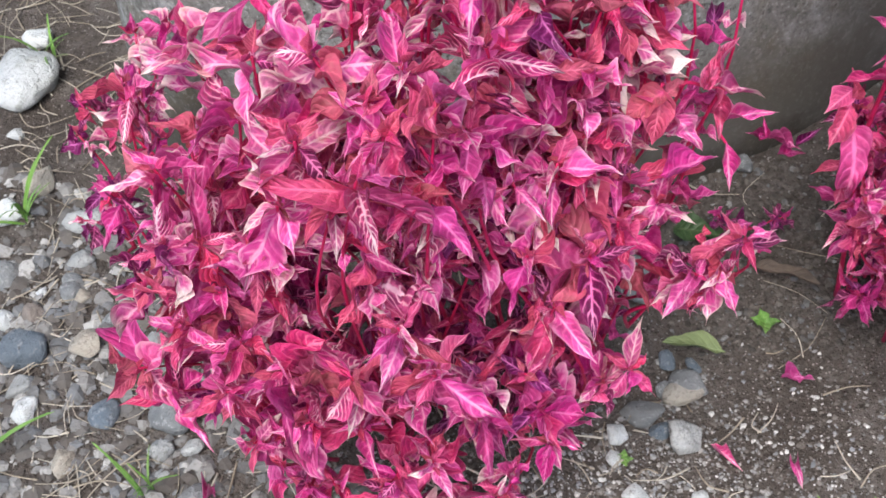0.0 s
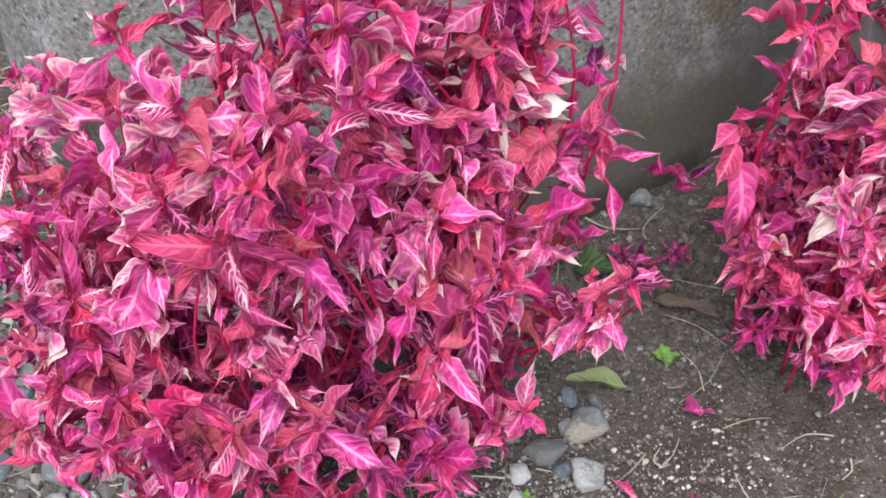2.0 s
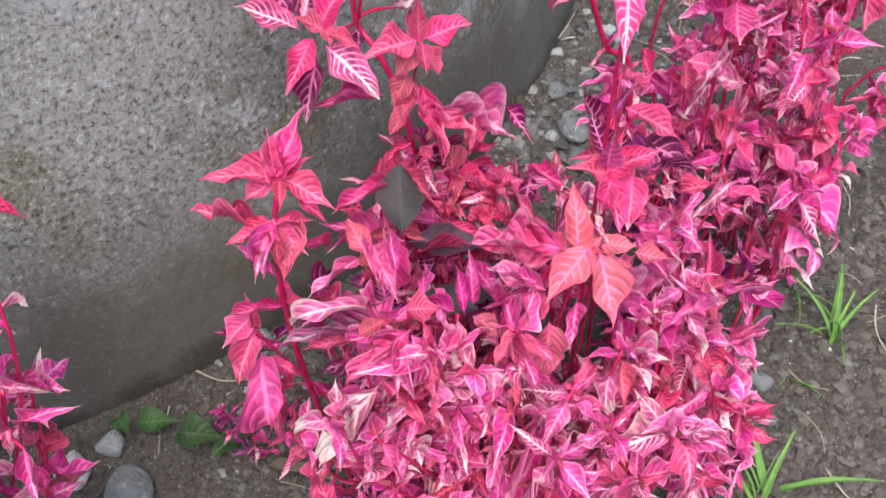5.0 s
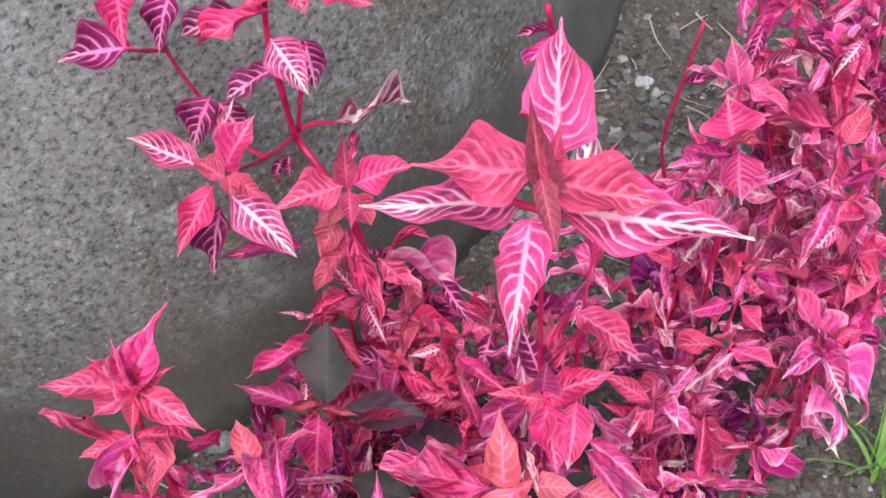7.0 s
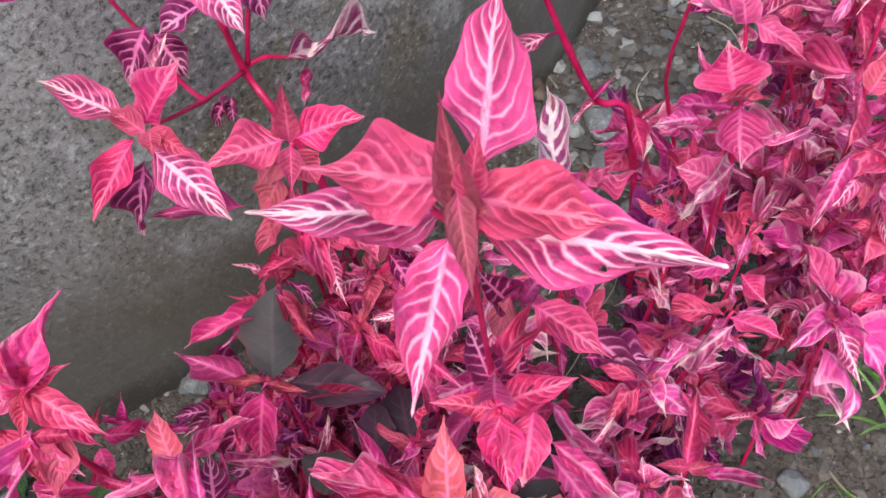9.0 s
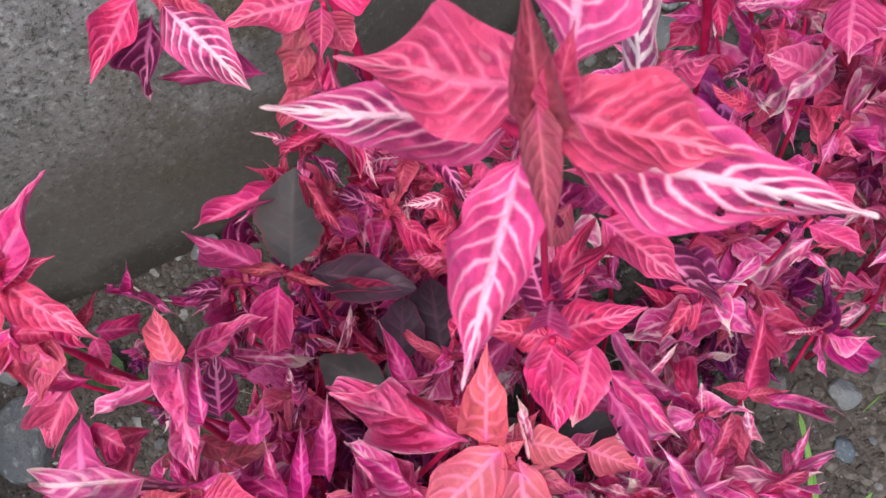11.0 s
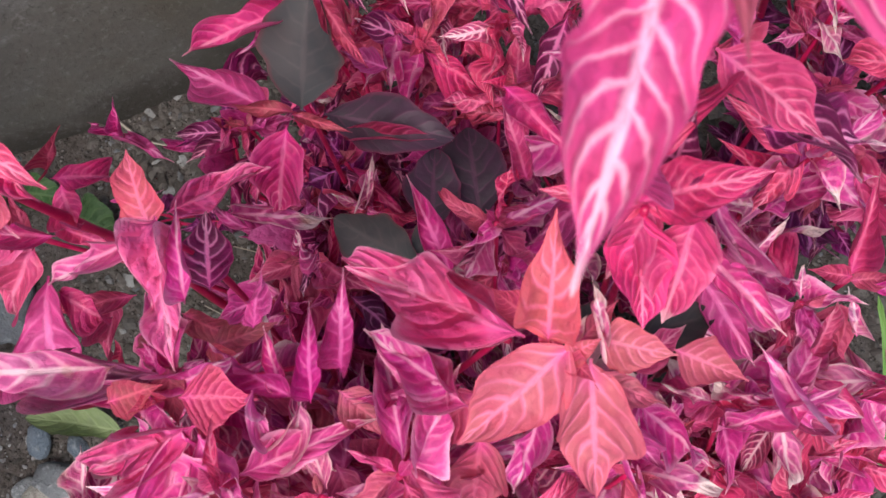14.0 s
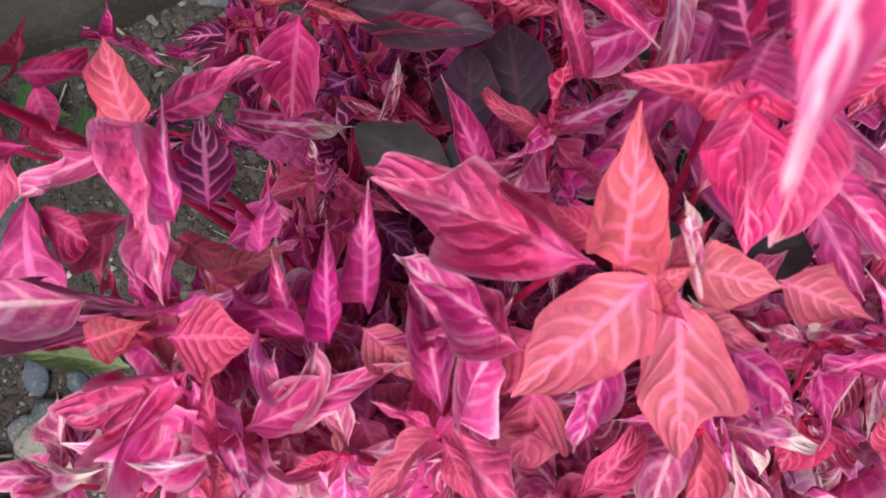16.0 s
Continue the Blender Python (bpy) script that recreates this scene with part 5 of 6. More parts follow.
last = shoot((0.79, 1.04), "bloodleaf shoot with a crossed rosette of crimson leaves", [
    [(0.790, 1.040, 0.000), (0.787, 1.020, 0.250), (0.784, 1.000, 0.450), (0.782, 0.977, 0.645)],
], [
    (0.779, 0.980, 0.640, 0.745, 0.980, 0.655, 0.42, "ovate", "rose"),
    (0.782, 0.982, 0.640, 0.826, 0.990, 0.650, 0.48, "ovate", "rose"),
    (0.780, 0.978, 0.635, 0.784, 0.943, 0.610, 0.56, "ovate", "rose"),
    (0.800, 0.977, 0.635, 0.791, 0.946, 0.608, 0.60, "ovate", "crimson"),
    (0.779, 0.989, 0.655, 0.769, 1.008, 0.690, 0.45, "cup", "plum"),
    (0.791, 0.990, 0.640, 0.797, 1.003, 0.670, 0.46, "cup", "plum"),
    (0.780, 0.982, 0.650, 0.781, 0.978, 0.690, 0.50, "young", "magenta"),
    (0.785, 0.980, 0.640, 0.770, 0.960, 0.615, 0.50, "ovate", "crimson"),
    (0.832, 1.045, 0.600, 0.873, 1.012, 0.580, 0.42, "fold", "plum"),
    (0.839, 1.039, 0.570, 0.887, 1.032, 0.570, 0.36, "twist", "plum"),
])
more(last, [], [
    (0.815, 1.005, 0.580, 0.830, 0.978, 0.550, 0.42, "crumple", "pink"),
    (0.772, 1.009, 0.580, 0.742, 0.994, 0.550, 0.45, "fold", "magenta"),
    (0.733, 1.050, 0.580, 0.763, 1.019, 0.580, 0.45, "fold", "crimson"),
    (0.814, 0.988, 0.560, 0.851, 0.960, 0.535, 0.42, "fold", "pink"),
    (0.812, 0.984, 0.550, 0.840, 0.950, 0.520, 0.46, "fold", "magenta"),
    (0.834, 0.991, 0.530, 0.858, 0.986, 0.530, 0.55, "crumple", "pink"),
    (0.836, 0.996, 0.530, 0.852, 1.010, 0.545, 0.36, "fold", "bleached"),
])
last = shoot((0.85, 1.0), "bright pink bloodleaf shoot with folded curling leaves", [
    [(0.850, 1.000, 0.000), (0.852, 0.980, 0.250), (0.852, 0.940, 0.495)],
], [
    (0.866, 0.930, 0.500, 0.840, 0.963, 0.520, 0.40, "crumple", "pink"),
    (0.841, 0.930, 0.500, 0.883, 0.948, 0.500, 0.36, "fold", "pink"),
    (0.850, 0.936, 0.495, 0.826, 0.928, 0.480, 0.44, "twist", "pink"),
    (0.854, 0.934, 0.495, 0.862, 0.905, 0.470, 0.46, "fold", "bleached"),
    (0.846, 0.940, 0.490, 0.824, 0.952, 0.485, 0.46, "crumple", "withered"),
    (0.858, 0.944, 0.480, 0.886, 0.925, 0.460, 0.42, "twist", "crimson"),
])
last = shoot((0.91, 1.06), "bloodleaf sprig with a coral leaf pair and a wilted pink leaf", [
    [(0.910, 1.060, 0.000), (0.912, 1.045, 0.200), (0.913, 1.027, 0.395)],
], [
    (0.913, 1.030, 0.400, 0.927, 1.080, 0.420, 0.34, "fold", "crimson"),
    (0.913, 1.027, 0.400, 0.890, 1.030, 0.402, 0.55, "spear", "coral"),
    (0.914, 1.025, 0.400, 0.939, 1.027, 0.402, 0.52, "spear", "coral"),
    (0.925, 1.022, 0.400, 0.972, 1.022, 0.380, 0.40, "crumple", "pink"),
    (0.883, 0.976, 0.440, 0.894, 1.002, 0.450, 0.50, "fold", "crimson"),
    (0.909, 0.991, 0.420, 0.904, 1.013, 0.430, 0.50, "crumple", "bleached"),
    (0.916, 0.963, 0.400, 0.949, 0.978, 0.400, 0.40, "fold", "crimson"),
    (0.917, 0.961, 0.400, 0.956, 0.968, 0.400, 0.38, "crumple", "pink"),
])
last = shoot((0.55, 1.075), "bloodleaf shoot with a star of crimson leaves near the wall", [
    [(0.550, 1.075, 0.000), (0.531, 1.059, 0.150), (0.511, 1.052, 0.330), (0.508, 1.031, 0.460), (0.511, 1.013, 0.570), (0.523, 1.009, 0.655)],
], [
    (0.523, 1.007, 0.655, 0.552, 1.047, 0.690, 0.46, "spear", "crepe"),
    (0.521, 1.007, 0.655, 0.461, 1.018, 0.650, 0.42, "spear", "rose"),
    (0.521, 1.007, 0.655, 0.520, 1.017, 0.700, 0.36, "spear", "crepe"),
    (0.524, 1.006, 0.655, 0.565, 0.986, 0.630, 0.44, "spear", "rose"),
    (0.524, 1.003, 0.655, 0.521, 0.979, 0.645, 0.42, "young", "coral"),
    (0.523, 1.007, 0.655, 0.494, 1.028, 0.665, 0.46, "spear", "crimson"),
    (0.523, 1.007, 0.655, 0.552, 1.015, 0.665, 0.46, "spear", "rose"),
    (0.522, 1.009, 0.650, 0.491, 1.000, 0.635, 0.46, "spear", "crimson"),
    (0.523, 1.009, 0.650, 0.544, 0.997, 0.635, 0.46, "spear", "pink"),
    (0.514, 0.996, 0.612, 0.548, 1.000, 0.605, 0.44, "fold", "crimson"),
])
more(last, [], [
    (0.513, 0.996, 0.610, 0.473, 0.994, 0.595, 0.46, "spear", "rose"),
    (0.513, 0.998, 0.605, 0.513, 0.977, 0.580, 0.46, "fold", "coral"),
    (0.513, 0.999, 0.605, 0.538, 0.981, 0.585, 0.44, "spear", "crimson"),
    (0.499, 1.000, 0.610, 0.448, 1.022, 0.610, 0.45, "crumple", "crimson"),
    (0.529, 1.003, 0.600, 0.515, 0.974, 0.565, 0.52, "ovate", "coral"),
    (0.534, 1.003, 0.635, 0.557, 0.986, 0.615, 0.46, "fold", "crepe"),
    (0.514, 0.997, 0.615, 0.492, 0.972, 0.570, 0.50, "crumple", "pink"),
    (0.532, 1.004, 0.610, 0.520, 0.972, 0.580, 0.50, "broad", "coral"),
    (0.534, 1.020, 0.550, 0.551, 1.028, 0.530, 0.50, "curl", "crimson"),
    (0.503, 1.019, 0.470, 0.455, 1.023, 0.460, 0.42, "fold", "crimson"),
    (0.512, 1.022, 0.470, 0.545, 1.012, 0.470, 0.42, "fold", "crimson"),
    (0.504, 1.011, 0.530, 0.473, 1.040, 0.540, 0.36, "fold", "magenta"),
])
more(last, [], [
    (0.501, 1.026, 0.330, 0.448, 1.017, 0.320, 0.42, "fold", "coral"),
    (0.489, 1.027, 0.320, 0.479, 0.998, 0.280, 0.36, "droop", "crimson"),
])
last = shoot((0.56, 1.07), "low side shoot of bloodleaf with curled red leaves", [
    [(0.560, 1.070, 0.000), (0.545, 1.060, 0.200), (0.474, 1.034, 0.420)],
], [
    (0.506, 1.045, 0.470, 0.512, 1.033, 0.450, 0.75, "curl", "crimson"),
    (0.478, 1.031, 0.430, 0.472, 1.048, 0.460, 0.50, "fold", "coral"),
    (0.475, 1.027, 0.420, 0.454, 1.001, 0.380, 0.55, "droop", "crimson"),
    (0.486, 1.008, 0.400, 0.509, 1.001, 0.380, 0.60, "curl", "crimson"),
    (0.479, 1.014, 0.400, 0.478, 0.985, 0.330, 0.50, "curl", "magenta"),
    (0.475, 1.034, 0.440, 0.445, 1.017, 0.420, 0.60, "broad", "crimson"),
    (0.510, 1.043, 0.500, 0.525, 1.054, 0.530, 0.40, "fold", "coral"),
    (0.437, 1.187, 0.200, 0.434, 1.207, 0.220, 0.40, "fold", "magenta"),
    (0.437, 1.184, 0.200, 0.410, 1.195, 0.200, 0.40, "crumple", "magenta"),
    (0.441, 1.185, 0.200, 0.480, 1.163, 0.200, 0.35, "crumple", "magenta"),
])
more(last, [], [
    (0.481, 1.189, 0.180, 0.514, 1.204, 0.200, 0.40, "fold", "purple"),
    (0.462, 1.192, 0.160, 0.498, 1.193, 0.160, 0.50, "crumple", "magenta"),
])
last = shoot((0.655, 1.27), "tall bloodleaf stem with plum leaves and pale veins near the wall", [
    [(0.655, 1.270, 0.000), (0.668, 1.275, 0.220), (0.652, 1.288, 0.420), (0.628, 1.302, 0.500), (0.610, 1.321, 0.527), (0.609, 1.307, 0.600), (0.608, 1.302, 0.655), (0.612, 1.305, 0.700), (0.620, 1.317, 0.750)],
    [(0.610, 1.321, 0.527), (0.593, 1.258, 0.575), (0.575, 1.199, 0.628)],
    [(0.610, 1.324, 0.527), (0.627, 1.326, 0.535), (0.650, 1.313, 0.547)],
    [(0.613, 1.325, 0.530), (0.621, 1.334, 0.570), (0.629, 1.357, 0.600)],
], [
    (0.611, 1.295, 0.695, 0.553, 1.299, 0.660, 0.37, "spear", "rose"),
    (0.615, 1.278, 0.680, 0.637, 1.253, 0.647, 0.64, "ovate", "pale"),
    (0.629, 1.357, 0.600, 0.634, 1.330, 0.570, 0.71, "ovate", "plum"),
    (0.605, 1.309, 0.620, 0.563, 1.304, 0.595, 0.51, "ovate", "plum"),
    (0.650, 1.314, 0.547, 0.712, 1.345, 0.530, 0.36, "crumple", "white"),
    (0.664, 1.294, 0.550, 0.659, 1.274, 0.540, 0.75, "crumple", "crimson"),
    (0.606, 1.271, 0.560, 0.593, 1.261, 0.540, 0.81, "crumple", "plum"),
    (0.609, 1.270, 0.560, 0.607, 1.263, 0.540, 0.84, "fold", "plum"),
    (0.653, 1.325, 0.680, 0.692, 1.318, 0.670, 0.58, "ovate", "rose"),
    (0.634, 1.298, 0.720, 0.643, 1.279, 0.700, 0.81, "spear", "rose"),
])
more(last, [], [
    (0.620, 1.299, 0.710, 0.595, 1.297, 0.700, 0.87, "spear", "rose"),
    (0.549, 1.216, 0.620, 0.495, 1.243, 0.630, 0.41, "ovate", "pale"),
    (0.573, 1.199, 0.635, 0.600, 1.227, 0.660, 0.63, "ovate", "crimson"),
    (0.573, 1.186, 0.640, 0.548, 1.208, 0.640, 0.55, "spear", "coral"),
    (0.561, 1.188, 0.625, 0.534, 1.144, 0.606, 0.43, "ovate", "rose"),
    (0.564, 1.185, 0.605, 0.548, 1.170, 0.543, 0.33, "ovate", "plum"),
    (0.577, 1.182, 0.620, 0.617, 1.155, 0.577, 0.50, "ovate", "pale"),
    (0.617, 1.173, 0.565, 0.552, 1.181, 0.550, 0.37, "fold", "magenta"),
    (0.576, 1.189, 0.635, 0.604, 1.173, 0.625, 0.54, "spear", "coral"),
    (0.577, 1.185, 0.640, 0.578, 1.170, 0.635, 0.96, "young", "coral"),
])
more(last, [
    [(0.593, 1.258, 0.575), (0.565, 1.302, 0.548), (0.537, 1.342, 0.555), (0.519, 1.343, 0.620), (0.515, 1.346, 0.700)],
    [(0.519, 1.343, 0.620), (0.512, 1.318, 0.645), (0.505, 1.296, 0.668)],
], [
    (0.505, 1.296, 0.670, 0.445, 1.304, 0.655, 0.51, "ovate", "plum"),
    (0.497, 1.341, 0.690, 0.503, 1.291, 0.670, 0.48, "ovate", "rose"),
    (0.532, 1.351, 0.670, 0.516, 1.328, 0.630, 0.52, "ovate", "plum"),
    (0.585, 1.315, 0.680, 0.537, 1.321, 0.650, 0.46, "ovate", "plum"),
    (0.544, 1.332, 0.570, 0.523, 1.313, 0.530, 0.71, "ovate", "plum"),
    (0.558, 1.275, 0.580, 0.571, 1.303, 0.600, 0.36, "fold", "bleached"),
    (0.553, 1.325, 0.570, 0.572, 1.307, 0.540, 0.69, "ovate", "plum"),
])
last = shoot((0.645, 1.26), "bloodleaf shoot with a star of rose leaves and crinkled pink ones", [
    [(0.645, 1.260, 0.000), (0.633, 1.256, 0.350), (0.652, 1.232, 0.500), (0.661, 1.193, 0.605)],
], [
    (0.653, 1.191, 0.610, 0.604, 1.177, 0.609, 0.58, "ovate", "rose"),
    (0.668, 1.194, 0.610, 0.710, 1.206, 0.610, 0.67, "ovate", "rose"),
    (0.659, 1.197, 0.605, 0.661, 1.209, 0.650, 0.39, "young", "coral"),
    (0.661, 1.185, 0.610, 0.660, 1.158, 0.600, 0.56, "young", "coral"),
    (0.655, 1.189, 0.600, 0.634, 1.180, 0.580, 0.79, "ovate", "russet"),
    (0.663, 1.189, 0.600, 0.674, 1.176, 0.580, 0.92, "ovate", "coral"),
    (0.659, 1.181, 0.560, 0.671, 1.136, 0.500, 0.34, "crinkle", "crepe"),
    (0.653, 1.187, 0.560, 0.635, 1.172, 0.540, 0.68, "ovate", "coral"),
    (0.677, 1.179, 0.530, 0.705, 1.160, 0.500, 0.56, "crinkle", "crepe"),
])
more(last, [], [
    (0.649, 1.177, 0.550, 0.623, 1.160, 0.520, 0.48, "spear", "russet"),
    (0.652, 1.172, 0.550, 0.670, 1.162, 0.520, 0.48, "fold", "crimson"),
    (0.643, 1.169, 0.500, 0.615, 1.164, 0.480, 0.46, "fold", "rose"),
    (0.646, 1.190, 0.570, 0.630, 1.176, 0.540, 0.60, "broad", "russet"),
    (0.684, 1.195, 0.515, 0.747, 1.160, 0.496, 0.45, "crumple", "pink"),
])
last = shoot((0.63, 1.12), "bloodleaf shoot with dull charcoal leaves and pink ones", [
    [(0.630, 1.120, 0.000), (0.627, 1.110, 0.250), (0.624, 1.098, 0.462)],
], [
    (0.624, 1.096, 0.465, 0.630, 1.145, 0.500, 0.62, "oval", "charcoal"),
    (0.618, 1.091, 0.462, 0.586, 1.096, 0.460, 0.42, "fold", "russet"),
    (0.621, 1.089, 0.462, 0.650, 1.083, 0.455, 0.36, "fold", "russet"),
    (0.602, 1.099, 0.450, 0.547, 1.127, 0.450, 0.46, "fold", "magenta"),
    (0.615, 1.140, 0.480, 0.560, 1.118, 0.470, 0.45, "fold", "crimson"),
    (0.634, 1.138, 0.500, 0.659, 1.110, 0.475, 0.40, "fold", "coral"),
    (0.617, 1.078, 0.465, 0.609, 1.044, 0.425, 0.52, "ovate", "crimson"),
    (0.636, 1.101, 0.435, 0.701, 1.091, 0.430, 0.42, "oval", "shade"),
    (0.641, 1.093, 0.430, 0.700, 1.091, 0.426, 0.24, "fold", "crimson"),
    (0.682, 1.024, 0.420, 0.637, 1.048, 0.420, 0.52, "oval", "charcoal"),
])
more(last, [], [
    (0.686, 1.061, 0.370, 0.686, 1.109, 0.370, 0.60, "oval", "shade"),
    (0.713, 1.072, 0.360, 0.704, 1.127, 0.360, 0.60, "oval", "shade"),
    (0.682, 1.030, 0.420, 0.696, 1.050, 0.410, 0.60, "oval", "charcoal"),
])
last = shoot((0.665, 1.06), "bloodleaf shoot with crimson and plum veined leaves", [
    [(0.665, 1.060, 0.000), (0.665, 1.050, 0.200), (0.700, 1.011, 0.430)],
    [(0.665, 1.050, 0.200), (0.735, 0.944, 0.585)],
], [
    (0.703, 1.012, 0.440, 0.679, 1.059, 0.460, 0.40, "fold", "magenta"),
    (0.744, 1.034, 0.460, 0.704, 1.008, 0.460, 0.50, "fold", "plum"),
    (0.740, 1.044, 0.500, 0.727, 1.078, 0.520, 0.40, "fold", "crimson"),
    (0.746, 1.028, 0.490, 0.713, 1.029, 0.480, 0.42, "fold", "crimson"),
    (0.736, 0.944, 0.600, 0.667, 0.978, 0.577, 0.42, "crinkle", "crepe"),
    (0.715, 0.924, 0.585, 0.678, 0.948, 0.580, 0.42, "twist", "pink"),
    (0.695, 0.928, 0.560, 0.670, 0.924, 0.560, 0.30, "fold", "magenta"),
    (0.688, 0.932, 0.540, 0.690, 0.909, 0.500, 0.42, "fold", "magenta"),
    (0.759, 1.150, 0.450, 0.743, 1.114, 0.420, 0.50, "fold", "plum"),
    (0.644, 1.088, 0.340, 0.648, 1.110, 0.360, 0.40, "crumple", "bleached"),
])
more(last, [], [
    (0.660, 1.137, 0.420, 0.634, 1.147, 0.420, 0.50, "cup", "magenta"),
    (0.663, 1.168, 0.400, 0.659, 1.138, 0.380, 0.50, "crumple", "pink"),
])
last = shoot((0.74, 1.0), "bloodleaf shoot with smooth salmon-orange young leaves", [
    [(0.740, 1.000, 0.000), (0.742, 0.980, 0.250), (0.745, 0.965, 0.450), (0.757, 0.937, 0.600)],
], [
    (0.750, 0.942, 0.605, 0.752, 0.979, 0.640, 0.44, "ovate", "salmon"),
    (0.756, 0.935, 0.605, 0.717, 0.903, 0.585, 0.54, "ovate", "salmon"),
    (0.766, 0.930, 0.600, 0.770, 0.888, 0.560, 0.52, "ovate", "salmon"),
    (0.770, 0.941, 0.600, 0.798, 0.936, 0.600, 0.66, "broad", "salmon"),
    (0.768, 0.928, 0.596, 0.794, 0.920, 0.590, 0.45, "spear", "russet"),
    (0.800, 0.941, 0.585, 0.826, 0.930, 0.585, 0.62, "cup", "salmon"),
    (0.758, 0.934, 0.605, 0.769, 0.937, 0.620, 0.50, "young", "salmon"),
    (0.758, 0.933, 0.605, 0.767, 0.922, 0.615, 0.50, "young", "coral"),
    (0.754, 0.937, 0.600, 0.744, 0.947, 0.610, 0.50, "young", "coral"),
    (0.770, 0.944, 0.605, 0.765, 0.958, 0.622, 0.44, "crumple", "bleached"),
])
more(last, [], [
    (0.761, 0.931, 0.590, 0.759, 0.915, 0.580, 0.46, "spear", "coral"),
    (0.743, 0.950, 0.595, 0.728, 0.962, 0.595, 0.70, "broad", "coral"),
    (0.762, 0.941, 0.598, 0.776, 0.956, 0.604, 0.46, "young", "russet"),
    (0.756, 0.940, 0.600, 0.764, 0.948, 0.610, 0.55, "young", "bleached"),
    (0.722, 0.927, 0.560, 0.699, 0.911, 0.540, 0.60, "broad", "coral"),
    (0.724, 0.912, 0.540, 0.720, 0.889, 0.500, 0.65, "ovate", "russet"),
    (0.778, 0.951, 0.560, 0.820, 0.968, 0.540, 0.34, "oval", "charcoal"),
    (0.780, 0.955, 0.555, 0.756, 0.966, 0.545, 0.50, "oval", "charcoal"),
    (0.825, 0.999, 0.500, 0.859, 0.978, 0.470, 0.46, "fold", "pale"),
    (0.748, 0.922, 0.555, 0.738, 0.892, 0.530, 0.44, "twist", "pink"),
])
more(last, [], [
    (0.776, 0.922, 0.560, 0.800, 0.900, 0.540, 0.44, "fold", "magenta"),
    (0.790, 0.925, 0.550, 0.818, 0.908, 0.530, 0.46, "twist", "pink"),
    (0.784, 0.940, 0.560, 0.806, 0.958, 0.560, 0.44, "ovate", "crimson"),
])
last = shoot((0.6, 1.0), "bloodleaf shoot with pale pink crinkled leaves and coral tips", [
    [(0.600, 1.000, 0.000), (0.597, 1.000, 0.250), (0.592, 1.002, 0.450), (0.586, 0.993, 0.560)],
    [(0.597, 1.000, 0.250), (0.606, 0.970, 0.420), (0.612, 0.922, 0.575)],
], [
    (0.583, 0.994, 0.565, 0.573, 1.024, 0.575, 0.60, "ovate", "salmon"),
    (0.590, 0.990, 0.575, 0.604, 0.930, 0.575, 0.42, "crinkle", "crepe"),
    (0.585, 0.995, 0.560, 0.592, 0.960, 0.550, 0.50, "spear", "russet"),
    (0.577, 0.990, 0.560, 0.532, 0.975, 0.535, 0.34, "twist", "pink"),
    (0.580, 1.017, 0.520, 0.622, 1.040, 0.515, 0.42, "crinkle", "crepe"),
    (0.597, 0.984, 0.510, 0.593, 1.020, 0.515, 0.68, "broad", "plum"),
    (0.610, 0.919, 0.580, 0.638, 0.920, 0.575, 0.80, "cup", "coral"),
    (0.636, 0.922, 0.575, 0.637, 0.905, 0.550, 0.34, "twist", "pink"),
    (0.586, 0.935, 0.545, 0.507, 0.943, 0.522, 0.34, "crinkle", "tarnish"),
    (0.594, 0.935, 0.550, 0.598, 0.914, 0.540, 0.60, "broad", "russet"),
])
more(last, [], [
    (0.585, 0.972, 0.500, 0.612, 0.962, 0.490, 0.48, "ovate", "russet"),
    (0.588, 0.968, 0.505, 0.560, 0.958, 0.490, 0.44, "spear", "russet"),
    (0.600, 0.958, 0.500, 0.628, 0.970, 0.500, 0.44, "ovate", "russet"),
    (0.607, 0.910, 0.560, 0.555, 0.897, 0.520, 0.44, "crinkle", "crepe"),
    (0.605, 0.910, 0.560, 0.594, 0.883, 0.510, 0.46, "crumple", "pink"),
    (0.612, 0.906, 0.555, 0.626, 0.880, 0.510, 0.46, "twist", "pink"),
    (0.596, 0.938, 0.540, 0.575, 0.920, 0.520, 0.50, "ovate", "coral"),
    (0.606, 0.950, 0.530, 0.626, 0.938, 0.530, 0.50, "spear", "russet"),
])
last = shoot((0.63, 0.99), "bloodleaf shoot with upright magenta folded leaves", [
    [(0.630, 0.990, 0.000), (0.630, 0.975, 0.250), (0.652, 0.932, 0.545)],
    [(0.630, 0.975, 0.250), (0.690, 0.940, 0.480), (0.735, 0.946, 0.588)],
], [
    (0.735, 0.947, 0.590, 0.670, 0.972, 0.585, 0.55, "crinkle", "crepe"),
    (0.718, 0.920, 0.582, 0.679, 0.947, 0.580, 0.50, "crinkle", "pink"),
    (0.715, 0.930, 0.565, 0.673, 0.922, 0.560, 0.30, "fold", "magenta"),
    (0.656, 0.925, 0.560, 0.655, 0.961, 0.575, 0.42, "fold", "magenta"),
    (0.666, 0.940, 0.550, 0.668, 0.975, 0.575, 0.46, "fold", "magenta"),
    (0.627, 0.958, 0.545, 0.632, 0.982, 0.560, 0.42, "twist", "magenta"),
    (0.647, 0.925, 0.560, 0.611, 0.947, 0.555, 0.34, "twist", "magenta"),
    (0.643, 0.928, 0.555, 0.634, 0.954, 0.560, 0.44, "fold", "pink"),
    (0.650, 0.922, 0.550, 0.644, 0.898, 0.520, 0.44, "twist", "bleached"),
    (0.690, 0.925, 0.545, 0.694, 0.893, 0.505, 0.46, "fold", "crimson"),
])
